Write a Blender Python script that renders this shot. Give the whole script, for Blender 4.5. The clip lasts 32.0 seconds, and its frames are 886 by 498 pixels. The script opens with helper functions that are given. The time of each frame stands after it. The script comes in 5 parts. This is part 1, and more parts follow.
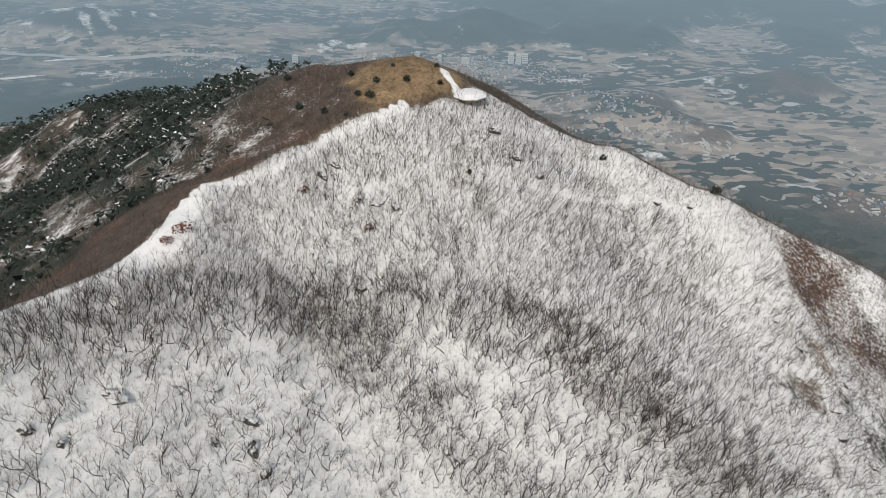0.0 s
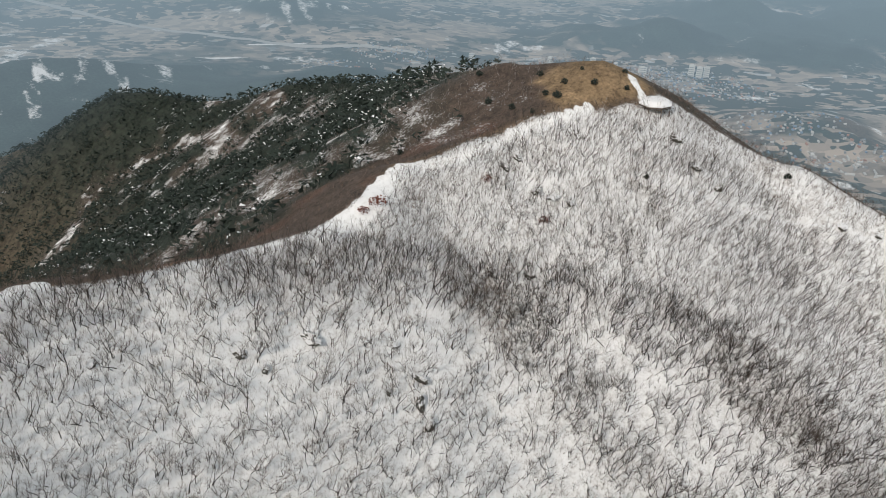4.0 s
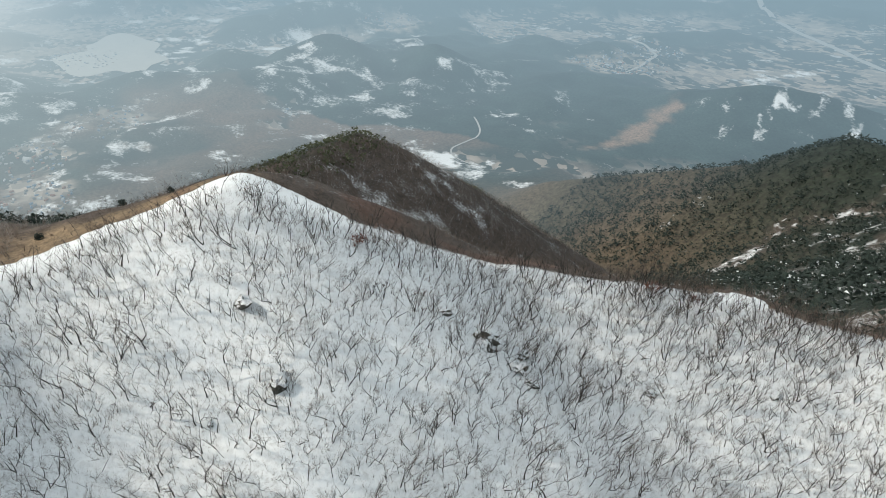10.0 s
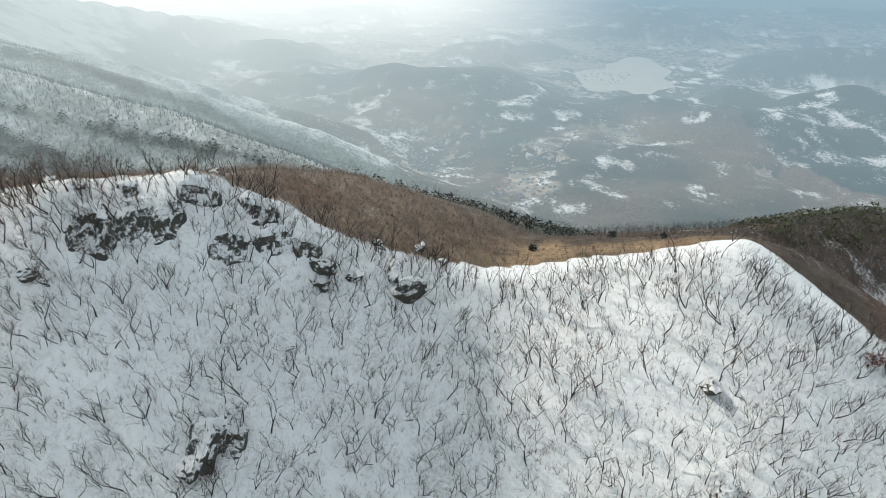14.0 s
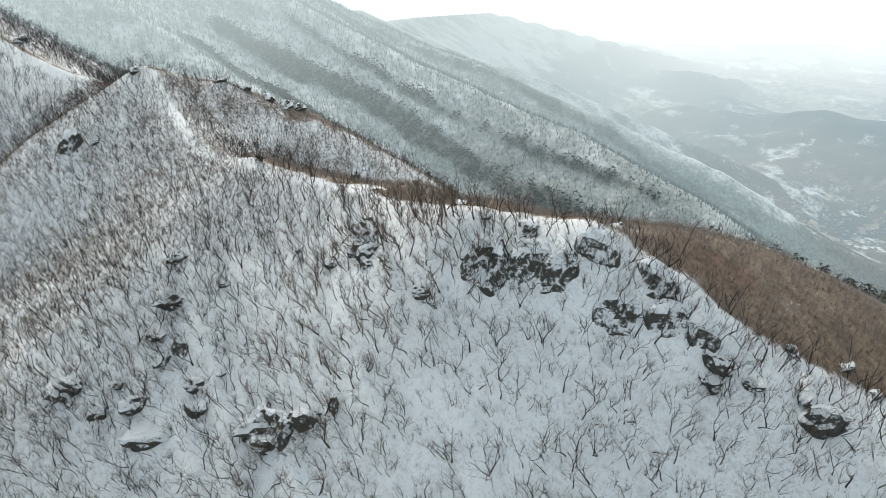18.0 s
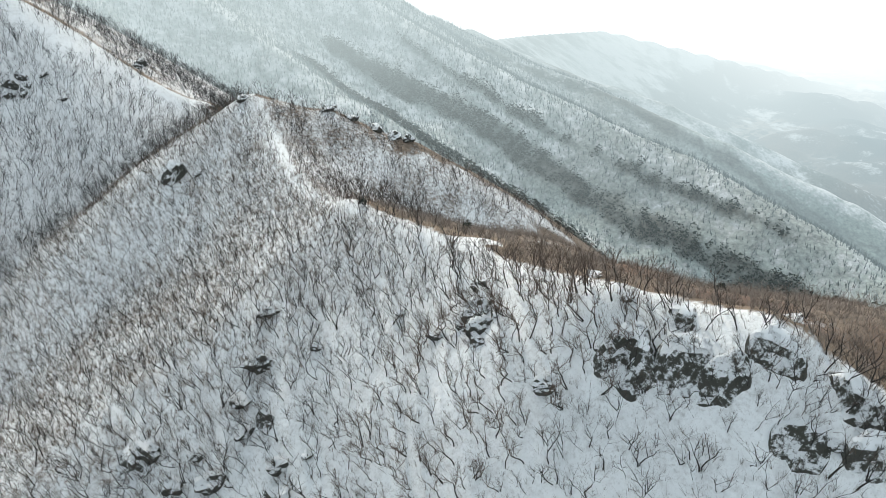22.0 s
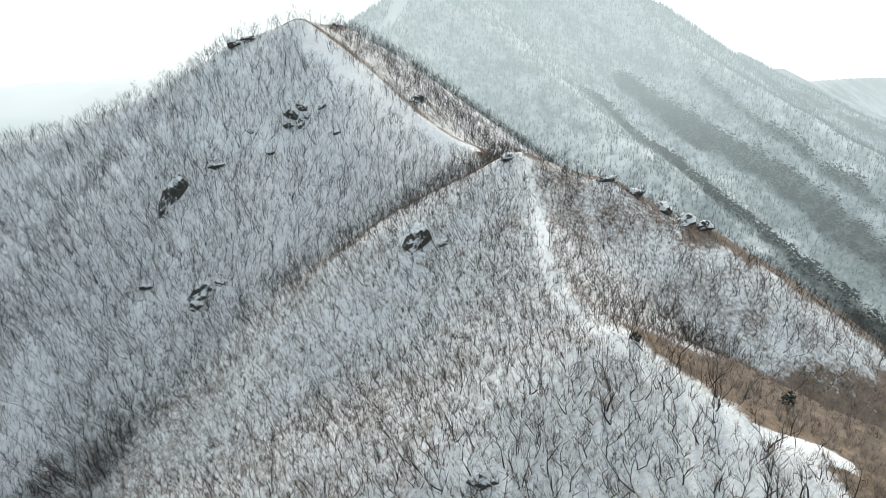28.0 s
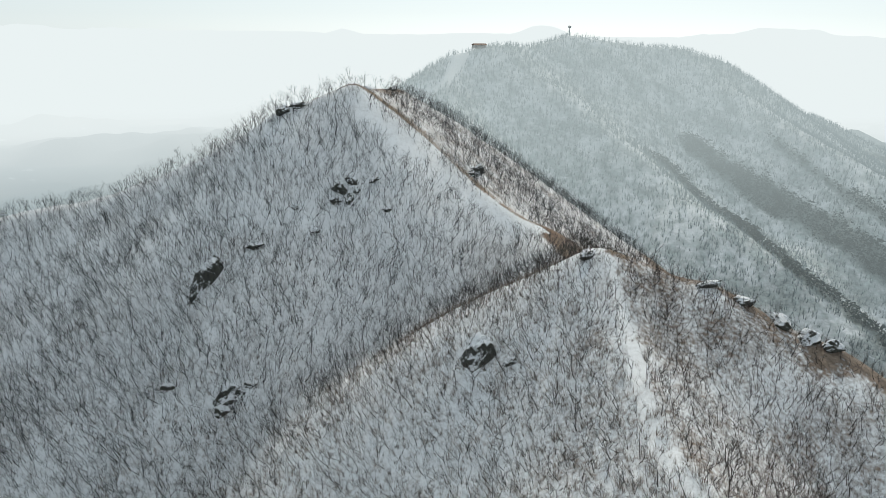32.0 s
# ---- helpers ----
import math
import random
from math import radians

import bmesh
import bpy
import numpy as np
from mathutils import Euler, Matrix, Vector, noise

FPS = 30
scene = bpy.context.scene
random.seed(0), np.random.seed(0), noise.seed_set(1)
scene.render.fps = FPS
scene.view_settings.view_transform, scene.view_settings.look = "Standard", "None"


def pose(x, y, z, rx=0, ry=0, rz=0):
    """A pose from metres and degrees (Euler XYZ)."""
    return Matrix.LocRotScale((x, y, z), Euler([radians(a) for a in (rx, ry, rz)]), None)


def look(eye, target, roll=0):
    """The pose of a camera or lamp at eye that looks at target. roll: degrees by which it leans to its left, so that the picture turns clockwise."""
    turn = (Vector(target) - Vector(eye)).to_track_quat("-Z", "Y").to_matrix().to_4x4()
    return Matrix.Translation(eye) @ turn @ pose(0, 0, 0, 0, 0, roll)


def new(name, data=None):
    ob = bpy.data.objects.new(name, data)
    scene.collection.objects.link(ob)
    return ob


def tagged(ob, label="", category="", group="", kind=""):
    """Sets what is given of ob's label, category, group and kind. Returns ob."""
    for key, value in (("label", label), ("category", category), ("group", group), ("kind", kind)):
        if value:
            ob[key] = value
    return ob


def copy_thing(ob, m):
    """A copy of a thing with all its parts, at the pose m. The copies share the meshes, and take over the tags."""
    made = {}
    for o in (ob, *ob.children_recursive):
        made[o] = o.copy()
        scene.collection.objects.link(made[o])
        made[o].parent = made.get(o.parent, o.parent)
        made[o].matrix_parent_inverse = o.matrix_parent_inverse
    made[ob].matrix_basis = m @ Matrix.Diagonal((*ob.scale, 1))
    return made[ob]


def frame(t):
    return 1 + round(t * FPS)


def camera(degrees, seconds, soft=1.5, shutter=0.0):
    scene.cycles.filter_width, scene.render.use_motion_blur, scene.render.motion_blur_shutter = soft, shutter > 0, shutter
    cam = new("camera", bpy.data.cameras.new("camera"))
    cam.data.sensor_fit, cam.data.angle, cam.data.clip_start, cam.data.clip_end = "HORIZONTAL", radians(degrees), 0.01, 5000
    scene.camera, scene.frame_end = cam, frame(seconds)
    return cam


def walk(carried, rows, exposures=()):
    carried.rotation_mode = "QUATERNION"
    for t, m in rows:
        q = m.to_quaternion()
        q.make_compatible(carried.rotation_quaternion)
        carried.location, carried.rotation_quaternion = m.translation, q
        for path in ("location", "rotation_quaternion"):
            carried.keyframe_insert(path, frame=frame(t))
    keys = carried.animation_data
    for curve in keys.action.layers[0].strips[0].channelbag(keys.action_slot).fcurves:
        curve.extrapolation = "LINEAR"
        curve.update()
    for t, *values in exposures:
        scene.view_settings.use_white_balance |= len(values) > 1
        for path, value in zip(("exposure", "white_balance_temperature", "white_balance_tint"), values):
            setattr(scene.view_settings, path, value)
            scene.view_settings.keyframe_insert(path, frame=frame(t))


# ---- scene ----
cam = camera(63.58, 32.0, 0.4)
# seconds, eye, a point ahead, roll
PATH = [
    (0, (-4.425, -1.160, -2.203), (-4.3745, 0.5858, -3.1768), 0.76),
    (0.5, (-4.950, -2.653, -1.872), (-4.9384, -0.9069, -2.8466), 0.82),
    (1, (-5.477, -4.094, -1.557), (-5.5010, -2.3486, -2.5329), 0.90),
    (1.5, (-5.990, -5.465, -1.293), (-6.0535, -3.7213, -2.2701), 0.93),
    (2, (-6.555, -6.784, -1.074), (-6.6671, -5.0424, -2.0506), 0.95),
    (2.5, (-7.182, -8.180, -0.756), (-7.3436, -6.4424, -1.7328), 0.96),
    (4.5, (-9.627, -13.514, 0.068), (-10.0875, -11.8283, -0.9042), 1.00),
    (5, (-10.470, -14.695, 0.214), (-11.0412, -13.0423, -0.7562), 1.03),
    (5.5, (-11.240, -15.820, 0.310), (-11.9173, -14.2055, -0.6580), 0.95),
    (6, (-12.038, -16.459, 0.252), (-12.8217, -14.8917, -0.7117), 0.78),
    (6.5, (-13.035, -17.442, 0.343), (-13.9300, -15.9323, -0.6161), 0.62),
    (7, (-14.044, -18.267, 0.358), (-15.0586, -16.8316, -0.5954), 0.42),
    (7.5, (-15.290, -18.894, 0.295), (-16.4202, -17.5432, -0.6536), 0.29),
    (8, (-16.233, -19.541, 0.374), (-17.4778, -18.2912, -0.5676), 0.15),
    (8.5, (-17.470, -20.060, 0.417), (-18.8196, -18.9200, -0.5210), 0.09),
    (9, (-18.735, -20.864, 0.345), (-20.1903, -19.8538, -0.5831), 0.11),
    (9.5, (-20.161, -21.470, 0.274), (-21.7137, -20.6082, -0.6470), 0.16),
    (10, (-21.223, -22.022, 0.356), (-22.8593, -21.3220, -0.5556), 0.32),
    (10.5, (-22.469, -22.485, 0.440), (-24.1673, -21.9376, -0.4641), 0.26),
    (11, (-23.899, -22.955, 0.494), (-25.6386, -22.5439, -0.4030), 0.32),
    (11.5, (-25.595, -23.349, 0.256), (-27.3663, -23.0750, -0.6321), 0.27),
    (12, (-27.411, -23.956, 0.180), (-29.2016, -23.8278, -0.7013), 0.24),
    (12.5, (-29.249, -24.891, 0.168), (-31.0478, -24.8995, -0.7053), 0.33),
    (13, (-30.824, -25.913, 0.290), (-32.6202, -26.0629, -0.5770), 0.41),
    (13.5, (-32.307, -26.711, 0.408), (-34.0853, -27.0256, -0.4506), 0.50),
    (14, (-34.237, -27.859, 0.377), (-35.9824, -28.3382, -0.4749), 0.77),
    (14.5, (-36.022, -29.243, 0.341), (-37.7230, -29.8687, -0.5037), 0.93),
    (15, (-37.659, -30.697, 0.300), (-39.3073, -31.4599, -0.5371), 1.10),
    (15.5, (-38.867, -31.492, 0.370), (-40.4521, -32.3859, -0.4601), 1.01),
    (17.5, (-43.956, -37.208, 0.545), (-45.2655, -38.4880, -0.2597), 0.79),
    (18, (-45.106, -38.534, 0.793), (-46.3490, -39.8820, -0.0058), 0.88),
    (18.5, (-46.339, -40.262, 0.888), (-47.5583, -41.6346, 0.0948), 0.73),
    (19, (-47.482, -42.175, 1.015), (-48.6840, -43.5660, 0.2263), 0.65),
    (19.5, (-48.529, -44.239, 1.153), (-49.7063, -45.6533, 0.3700), 0.54),
    (20, (-49.759, -46.395, 1.259), (-50.9029, -47.8393, 0.4806), 0.45),
    (20.5, (-51.134, -48.741, 1.232), (-52.2427, -50.2152, 0.4579), 0.36),
    (21, (-52.524, -51.229, 1.304), (-53.6083, -52.7234, 0.5342), 0.26),
    (21.5, (-53.974, -53.750, 1.385), (-55.0364, -55.2625, 0.6202), 0.15),
    (22, (-55.476, -56.250, 1.434), (-56.5121, -57.7829, 0.6735), 0.05),
    (22.5, (-57.180, -58.922, 1.492), (-58.1766, -60.4822, 0.7354), -0.01),
    (23, (-58.814, -61.670, 1.478), (-59.7693, -63.2580, 0.7266), -0.07),
    (23.5, (-60.410, -64.434, 1.510), (-61.3216, -66.0494, 0.7612), -0.19),
    (24, (-61.893, -67.193, 1.576), (-62.7424, -68.8437, 0.8318), -0.23),
    (24.5, (-63.415, -70.010, 1.654), (-64.1856, -71.7008, 0.9146), -0.12),
    (25, (-64.741, -72.889, 1.812), (-65.4483, -74.6090, 1.0755), -0.02),
    (25.5, (-66.005, -76.110, 1.852), (-66.6549, -77.8545, 1.1196), 0.20),
    (27.5, (-71.438, -90.699, 3.154), (-71.8679, -92.5142, 2.4333), 0.58),
    (28, (-72.327, -94.336, 3.422), (-72.7137, -96.1687, 2.7212), 0.68),
    (28.5, (-72.997, -97.830, 3.867), (-73.3553, -99.6804, 3.1981), 0.69),
    (29, (-73.543, -101.669, 4.327), (-73.8656, -103.5397, 3.6967), 0.79),
    (29.5, (-73.991, -105.301, 4.588), (-74.2916, -107.1795, 3.9715), 0.78),
    (30, (-74.474, -109.158, 4.921), (-74.7524, -111.0412, 4.3078), 0.83),
    (30.5, (-75.063, -112.744, 5.201), (-75.3230, -114.6313, 4.5920), 0.70),
    (31, (-75.075, -116.372, 5.543), (-75.3311, -118.2621, 4.9427), 0.60),
    (31.5, (-75.018, -119.807, 5.862), (-75.2715, -121.7022, 5.2755), 0.73),
    (32, (-74.756, -123.064, 5.990), (-75.0097, -124.9646, 5.4221), 0.73),
]
walk(cam, [(t, look(eye, ahead, roll)) for t, eye, ahead, roll in PATH],
     [(0.0, -0.25, 6580, 10), (6.0, -0.22, 6530, 9), (9.0, 0.05, 6370, 5), (12.0, 0.07, 6380, 5), (15.0, 0.09, 6340, 5), (20.0, 0.23, 6300, 5), (25.0, 0.28, 6280, 5), (28.0, 0.24, 6280, 5), (32.0, -0.22, 6300, 5)])

# ---------------------------------------------------------------- world, sun
SUN_YAW, SUN_HIGH = 160.0, 36.0
sun_way = Vector((-math.sin(radians(SUN_YAW)) * math.cos(radians(SUN_HIGH)),
                  math.cos(radians(SUN_YAW)) * math.cos(radians(SUN_HIGH)), math.sin(radians(SUN_HIGH))))
world = bpy.data.worlds.new("winter_sky")
scene.world = world
world.use_nodes = True
wn = world.node_tree
sky = wn.nodes.new("ShaderNodeTexSky")
sky.sky_type = "NISHITA"
sky.sun_disc = False
sky.sun_elevation = radians(SUN_HIGH)
sky.sun_rotation = math.atan2(sun_way.x, sun_way.y)
sky.altitude = 600
sky.air_density, sky.dust_density, sky.ozone_density = 1.0, 0.5, 2.0
pale = wn.nodes.new("ShaderNodeHueSaturation")
pale.inputs["Saturation"].default_value = 0.3
wn.links.new(sky.outputs[0], pale.inputs["Color"])
wn.links.new(pale.outputs[0], wn.nodes["Background"].inputs[0])
wn.nodes["Background"].inputs[1].default_value = 0.05
# a thin white veil of high cloud over the whole sky
veil = wn.nodes.new("ShaderNodeBackground")
veil.inputs[0].default_value, veil.inputs[1].default_value = (0.87, 0.955, 1.0, 1.0), 0.56
both_skies = wn.nodes.new("ShaderNodeAddShader")
wn.links.new(wn.nodes["Background"].outputs[0], both_skies.inputs[0])
wn.links.new(veil.outputs[0], both_skies.inputs[1])
wn.links.new(both_skies.outputs[0], wn.nodes["World Output"].inputs[0])

lamp = bpy.data.lights.new("sun", "SUN")
lamp.energy, lamp.angle, lamp.color = 2.75, radians(3.0), (1.0, 0.88, 0.75)
sun = new("sun", lamp)
sun.matrix_world = look(sun_way * 100, (0, 0, 0))


# ---------------------------------------------------------------- noise and land form
def lattice(ix, iy, seed):
    v = np.sin(ix * 127.1 + iy * 311.7 + seed * 74.7) * 43758.5453
    return v - np.floor(v)


def vnoise(x, y, seed=0):
    """Smooth noise, 0 to 1, with cells of one metre."""
    ix, iy = np.floor(x), np.floor(y)
    fx, fy = x - ix, y - iy
    fx, fy = fx * fx * (3 - 2 * fx), fy * fy * (3 - 2 * fy)
    a, b = lattice(ix, iy, seed), lattice(ix + 1, iy, seed)
    c, d = lattice(ix, iy + 1, seed), lattice(ix + 1, iy + 1, seed)
    return (a * (1 - fx) + b * fx) * (1 - fy) + (c * (1 - fx) + d * fx) * fy


def fbm(x, y, size, seed=0, octaves=4):
    """Layered noise about 0, within plus or minus 1."""
    total, amp, norm = 0, 1.0, 0
    for k in range(octaves):
        total = total + amp * (vnoise(x / size * 2 ** k + 17.3 * k, y / size * 2 ** k + 5.1 * k, seed + k) * 2 - 1)
        norm += amp
        amp *= 0.5
    return total / norm


def ramp(v, lo, hi):
    u = np.clip((v - lo) / (hi - lo), 0, 1)
    return u * u * (3 - 2 * u)


# crest lines: x, y, z, fall on the left hand and on the right hand when walked in this order
CREST = [(304, 152, -208, 0.75, 0.6), (137.6, 176, -113.6, 0.75, 0.6), (76.8, 184, -86.4, 0.78, 0.55), (50, 191.3, -76.3, 0.78, 0.55), (29, 197, -72.2, 0.8, 0.55), (19, 199, -69.2, 0.8, 0.6), (10, 200.5, -64.5, 0.8, 0.55), (3, 201.8, -59.2, 0.8, 0.45), (-8, 203.2, -56.2, 0.8, 0.4),
         (-20.8, 188.8, -63.2, 0.7, 0.35), (-38.4, 171.2, -68.8, 0.6, 0.4), (-56.5, 157, -72.4, 0.58, 0.45), (-60.5, 143, -74.8, 0.55, 0.5), (-68, 128, -78.2, 0.55, 0.5), (-91.2, 105.6, -78.7, 0.52, 0.6), (-115.2, 86.4, -76.5, 0.5, 0.6),
         (-137.6, 44.8, -72.2, 0.48, 0.55), (-144, 3.2, -58.6, 0.48, 0.5), (-153.6, -8, -52.3, 0.5, 0.35)]
CREST2 = [(-153.6, -8, -52.3, 0.5, 0.35), (-155.2, -32, -57.6, 0.5, 0.3), (-148.8, -57.6, -60, 0.6, 0.22), (-137.6, -80, -49.6, 0.8, 0.22), (-129.6, -96, -40.8, 0.95, 0.24),
          (-123.2, -120, -40.8, 0.95, 0.27), (-128, -150.4, -46.2, 0.6, 0.35), (-119.2, -184, -45.7, 0.55, 0.5), (-118.4, -200, -47.2, 0.62, 0.6),
          (-121.6, -232, -44.2, 0.75, 0.6), (-126.4, -260.8, -37.6, 0.85, 0.6), (-131.2, -296, -49.5, 0.85, 0.6), (-132.8, -336, -52.5, 0.9, 0.6)]
CREST3 = [(-132.8, -336, -52.5, 0.9, 0.6), (-105.6, -371.2, -36, 0.95, 0.6), (-76.8, -393.6, -12.5, 1, 0.6), (-96, -448, -16, 0.8, 0.6), (-120, -544, -52, 0.7, 0.6),
          (-152, -704, -42, 0.7, 0.6), (-171, -790, -8, 0.7, 0.55), (-198, -800, -3, 0.7, 0.55), (-250, -828, -1, 0.65, 0.55), (-300.8, -862.4, 12, 0.6, 0.55), (-464, -864, -11, 0.6, 0.55), (-510, -842, -52, 0.6, 0.6), (-545, -846, -70, 0.6, 0.6), (-619.2, -918.4, -84, 0.6, 0.6),
          (-976, -1232, -152, 0.5, 0.5), (-1280, -1472, -180, 0.5, 0.5), (-1760, -1680, -210, 0.4, 0.4), (-2560, -1440, -400, 0.4, 0.4)]
SHOULDER = [(-76.8, -393.6, -12.5, 0.6, 1), (-54.4, -385.6, -17.5, 0.6, 1), (-17.6, -395.2, -39, 0.6, 1), (17.6, -401.6, -53, 0.6, 1), (67.2, -416, -64.5, 0.6, 0.9), (240, -464, -140, 0.6, 0.8)]
WEST_SPUR = [(-126.4, -260.8, -38.2, 0.7, 0.5), (-145.6, -251.2, -41, 0.7, 0.55), (-166.4, -240, -50, 0.7, 0.55), (-180.8, -240, -59.5, 0.7, 0.55), (-256, -240, -112, 0.6, 0.55), (-368, -192, -200, 0.6, 0.6)]
KNOB_HILL = [(-153.6, -8, -52.8, 0.5, 0.5), (-208, -19.2, -79, 0.45, 0.5), (-236.8, -20.8, -85, 0.45, 0.5), (-281.6, 19.2, -96, 0.45, 0.5), (-336, 68.8, -105, 0.5, 0.55), (-379.2, 136, -156, 0.5, 0.6), (-388.8, 195.2, -216, 0.5, 0.6), (-384, 320, -320, 0.5, 0.6)]
PINE_RIDGE = [(-8, 206.4, -55.6, 0.45, 0.5), (-38.4, 220.8, -60.6, 0.45, 0.55), (-113.6, 350.4, -108.5, 0.5, 0.55), (-200, 448, -143, 0.55, 0.55), (-225, 460, -149, 0.55, 0.55), (-288, 496, -176, 0.55, 0.55), (-345, 522, -190, 0.55, 0.55), (-400, 545, -193, 0.55, 0.55), (-440, 556, -199, 0.55, 0.55),
              (-532.8, 532.8, -252, 0.5, 0.5), (-776, 459.2, -348, 0.5, 0.5), (-1024, 448, -474, 0.5, 0.5)]
RIB_A = [(-224, -800, -8, 0.6, 0.6), (-320, -608, -104, 0.6, 0.6), (-416, -432, -190, 0.6, 0.6), (-544, -240, -296, 0.6, 0.6), (-672, -48, -400, 0.6, 0.6)]
RIB_B = [(-416, -864, -14, 0.6, 0.6), (-496, -640, -96, 0.6, 0.6), (-563.2, -432, -156, 0.6, 0.6), (-560, -251.2, -204.8, 0.55, 0.6), (-520, -96, -224, 0.55, 0.6), (-536, 96, -344, 0.6, 0.6)]
RIB_C = [(-619.2, -918.4, -86, 0.6, 0.6), (-752, -688, -165, 0.6, 0.6), (-896, -448, -265, 0.6, 0.6), (-1024, -192, -400, 0.6, 0.6)]
RIB_D = [(-800, -1088, -124, 0.55, 0.55), (-1024, -832, -222, 0.55, 0.55), (-1248, -576, -352, 0.55, 0.55), (-1440, -320, -480, 0.55, 0.55)]
BARE_HILL = [(-1270, 965, -425, .4, .4), (-1150, 1035, -378, .4, .4), (-1050, 1085, -341, .4, .4), (-985, 1165, -350, .4, .4), (-905, 1275, -386, .4, .4), (-800, 1400, -425, .4, .4)]
PINE_SPUR = [(-141, -96.5, -44.5, 1.4, 1.4), (-158, -97, -48.5, 0.3, 0.3), (-190, -102, -65, 0.42, 0.42), (-240, -112, -92, 0.45, 0.45), (-300, -125, -124, 0.5, 0.5), (-380, -150, -190, 0.5, 0.5)]
FLOOR = -430.0


def ridge(x, y, line, round_off=3.2, steep=(0.0, 0.0)):
    """Height of the land round one crest line, and the signed distance from it (left hand is plus)."""
    heights = []
    near, side = np.full(x.shape, 1e9), np.zeros(x.shape)
    for (ax, ay, az, al, ar), (bx, by, bz, bl, br) in zip(line, line[1:]):
        dx, dy = bx - ax, by - ay
        n = dx * dx + dy * dy
        u = np.clip(((x - ax) * dx + (y - ay) * dy) / n, 0, 1)
        px, py = x - ax - u * dx, y - ay - u * dy
        d = np.hypot(px, py)
        cross = (dx * py - dy * px) / (math.sqrt(n) * np.maximum(d, 1e-6))
        k = 0.5 + 0.5 * cross
        fall = (ar + (br - ar) * u) * (1 - k) + (al + (bl - al) * u) * k
        h = az + (bz - az) * u - fall * (np.sqrt(d * d + round_off ** 2) - round_off)
        h = h - (steep[0] * k + steep[1] * (1 - k)) * (np.sqrt(np.maximum(d - 19, 0) ** 2 + 164) - 12.8)
        heights.append(h)
        closer = d < near
        near = np.where(closer, d, near)
        side = np.where(closer, np.sign(cross) * d, side)
    # neighbouring stretches flow into one another
    heights = np.array(heights)
    top = heights.max(axis=0)
    share = np.exp((heights - top) / 2.6)
    return (share * heights).sum(axis=0) / share.sum(axis=0), side


def near_path(x, y, line):
    d = np.full(x.shape, 1e9)
    for (ax, ay), (bx, by) in zip(line, line[1:]):
        dx, dy = bx - ax, by - ay
        u = np.clip(((x - ax) * dx + (y - ay) * dy) / (dx * dx + dy * dy), 0, 1)
        d = np.minimum(d, np.hypot(x - ax - u * dx, y - ay - u * dy))
    return d


NEAR_LINES = [CREST, CREST2, CREST3, SHOULDER, WEST_SPUR, KNOB_HILL, PINE_RIDGE, PINE_SPUR]
STEEP = [(0, .3), (0, .5), (0, .1), (0, 0), (.1, .2), (.32, .2), (.1, .1), (.2, .2)]
FAR_LINES = [RIB_A, RIB_B, RIB_C, RIB_D, BARE_HILL]


def land(x, y):
    """Height of the ground, and where each crest lies from there."""
    x, y = np.asarray(x, float), np.asarray(y, float)
    near = [ridge(x, y, line, 3.2, st) for line, st in zip(NEAR_LINES, STEEP)]
    calm = np.min([np.abs(s) for _, s in near], axis=0)
    rough = ramp(calm, 3, 35)
    mixed = np.clip(calm / 96, 0, 1)
    wx, wy = x + 8 * mixed * fbm(x, y, 96, 31, 3), y + 8 * mixed * fbm(x, y, 96, 32, 3)
    far = [ridge(wx, wy, line, 12.0) for line in FAR_LINES]
    r = np.hypot(x + 48, y + 64)
    out = ramp(r, 800, 1900)
    flat = ramp(np.hypot((x + 2250) / 1.6, y + 70), 190, 360) * (0.12 + 0.88 * ramp(np.hypot((x + 1150) / 1.5, y - 1500), 260, 520)) * ramp(np.hypot((x - 100) / 2.2, y - 1620), 150, 340)
    base = FLOOR + flat * 115 * np.maximum(fbm(x, y, 430, 3, 4) - 0.03, 0) * (0.3 + 0.7 * out) + flat * 90 * np.maximum(fbm(x, y, 1500, 9, 3) - 0.1, 0) * out
    stack = np.array([h for h, _ in near] + [h for h, _ in far] + [base])
    k = 3.0 + 13 * ramp(r, 400, 1100)
    top = stack.max(axis=0)
    h = top + k * np.log(np.exp((stack - top) / k).sum(axis=0)) - 0.2 * k * ramp(r, 400, 1100)
    # gullies and bumps, none on the crests themselves
    h = h + rough * (3.2 * fbm(x + 0.4 * y, y, 52, 5, 3) + 0.7 * fbm(x, y, 11, 6, 3))
    crag = near_path(x, y, [(-121, -110), (-127, -99), (-131, -84)])
    h = h + 2.4 * ramp(-crag, -13, -4) * (1 + 0.5 * fbm(x, y, 6, 12, 2))
    h = h + ramp(calm, 64, 250) * 8 * fbm(x, y, 170, 8, 4) * ramp(top, FLOOR, FLOOR + 90)
    return h, near, far


# ---------------------------------------------------------------- materials
def material(name):
    m = bpy.data.materials.new(name)
    m.use_nodes = True
    nt = m.node_tree
    return m, nt, nt.nodes["Principled BSDF"]


def node(nt, kind, **values):
    n = nt.nodes.new(kind)
    for key, value in values.items():
        n.inputs[key.replace("_", " ")].default_value = value
    return n


def mix(nt, fac, a, b):
    n = nt.nodes.new("ShaderNodeMix")
    n.data_type = "RGBA"
    for socket, value in ((n.inputs[0], fac), (n.inputs[6], a), (n.inputs[7], b)):
        if isinstance(value, bpy.types.NodeSocket):
            nt.links.new(value, socket)
        else:
            socket.default_value = value if not isinstance(value, tuple) else (*value, 1.0)[:4]
    return n.outputs[2]


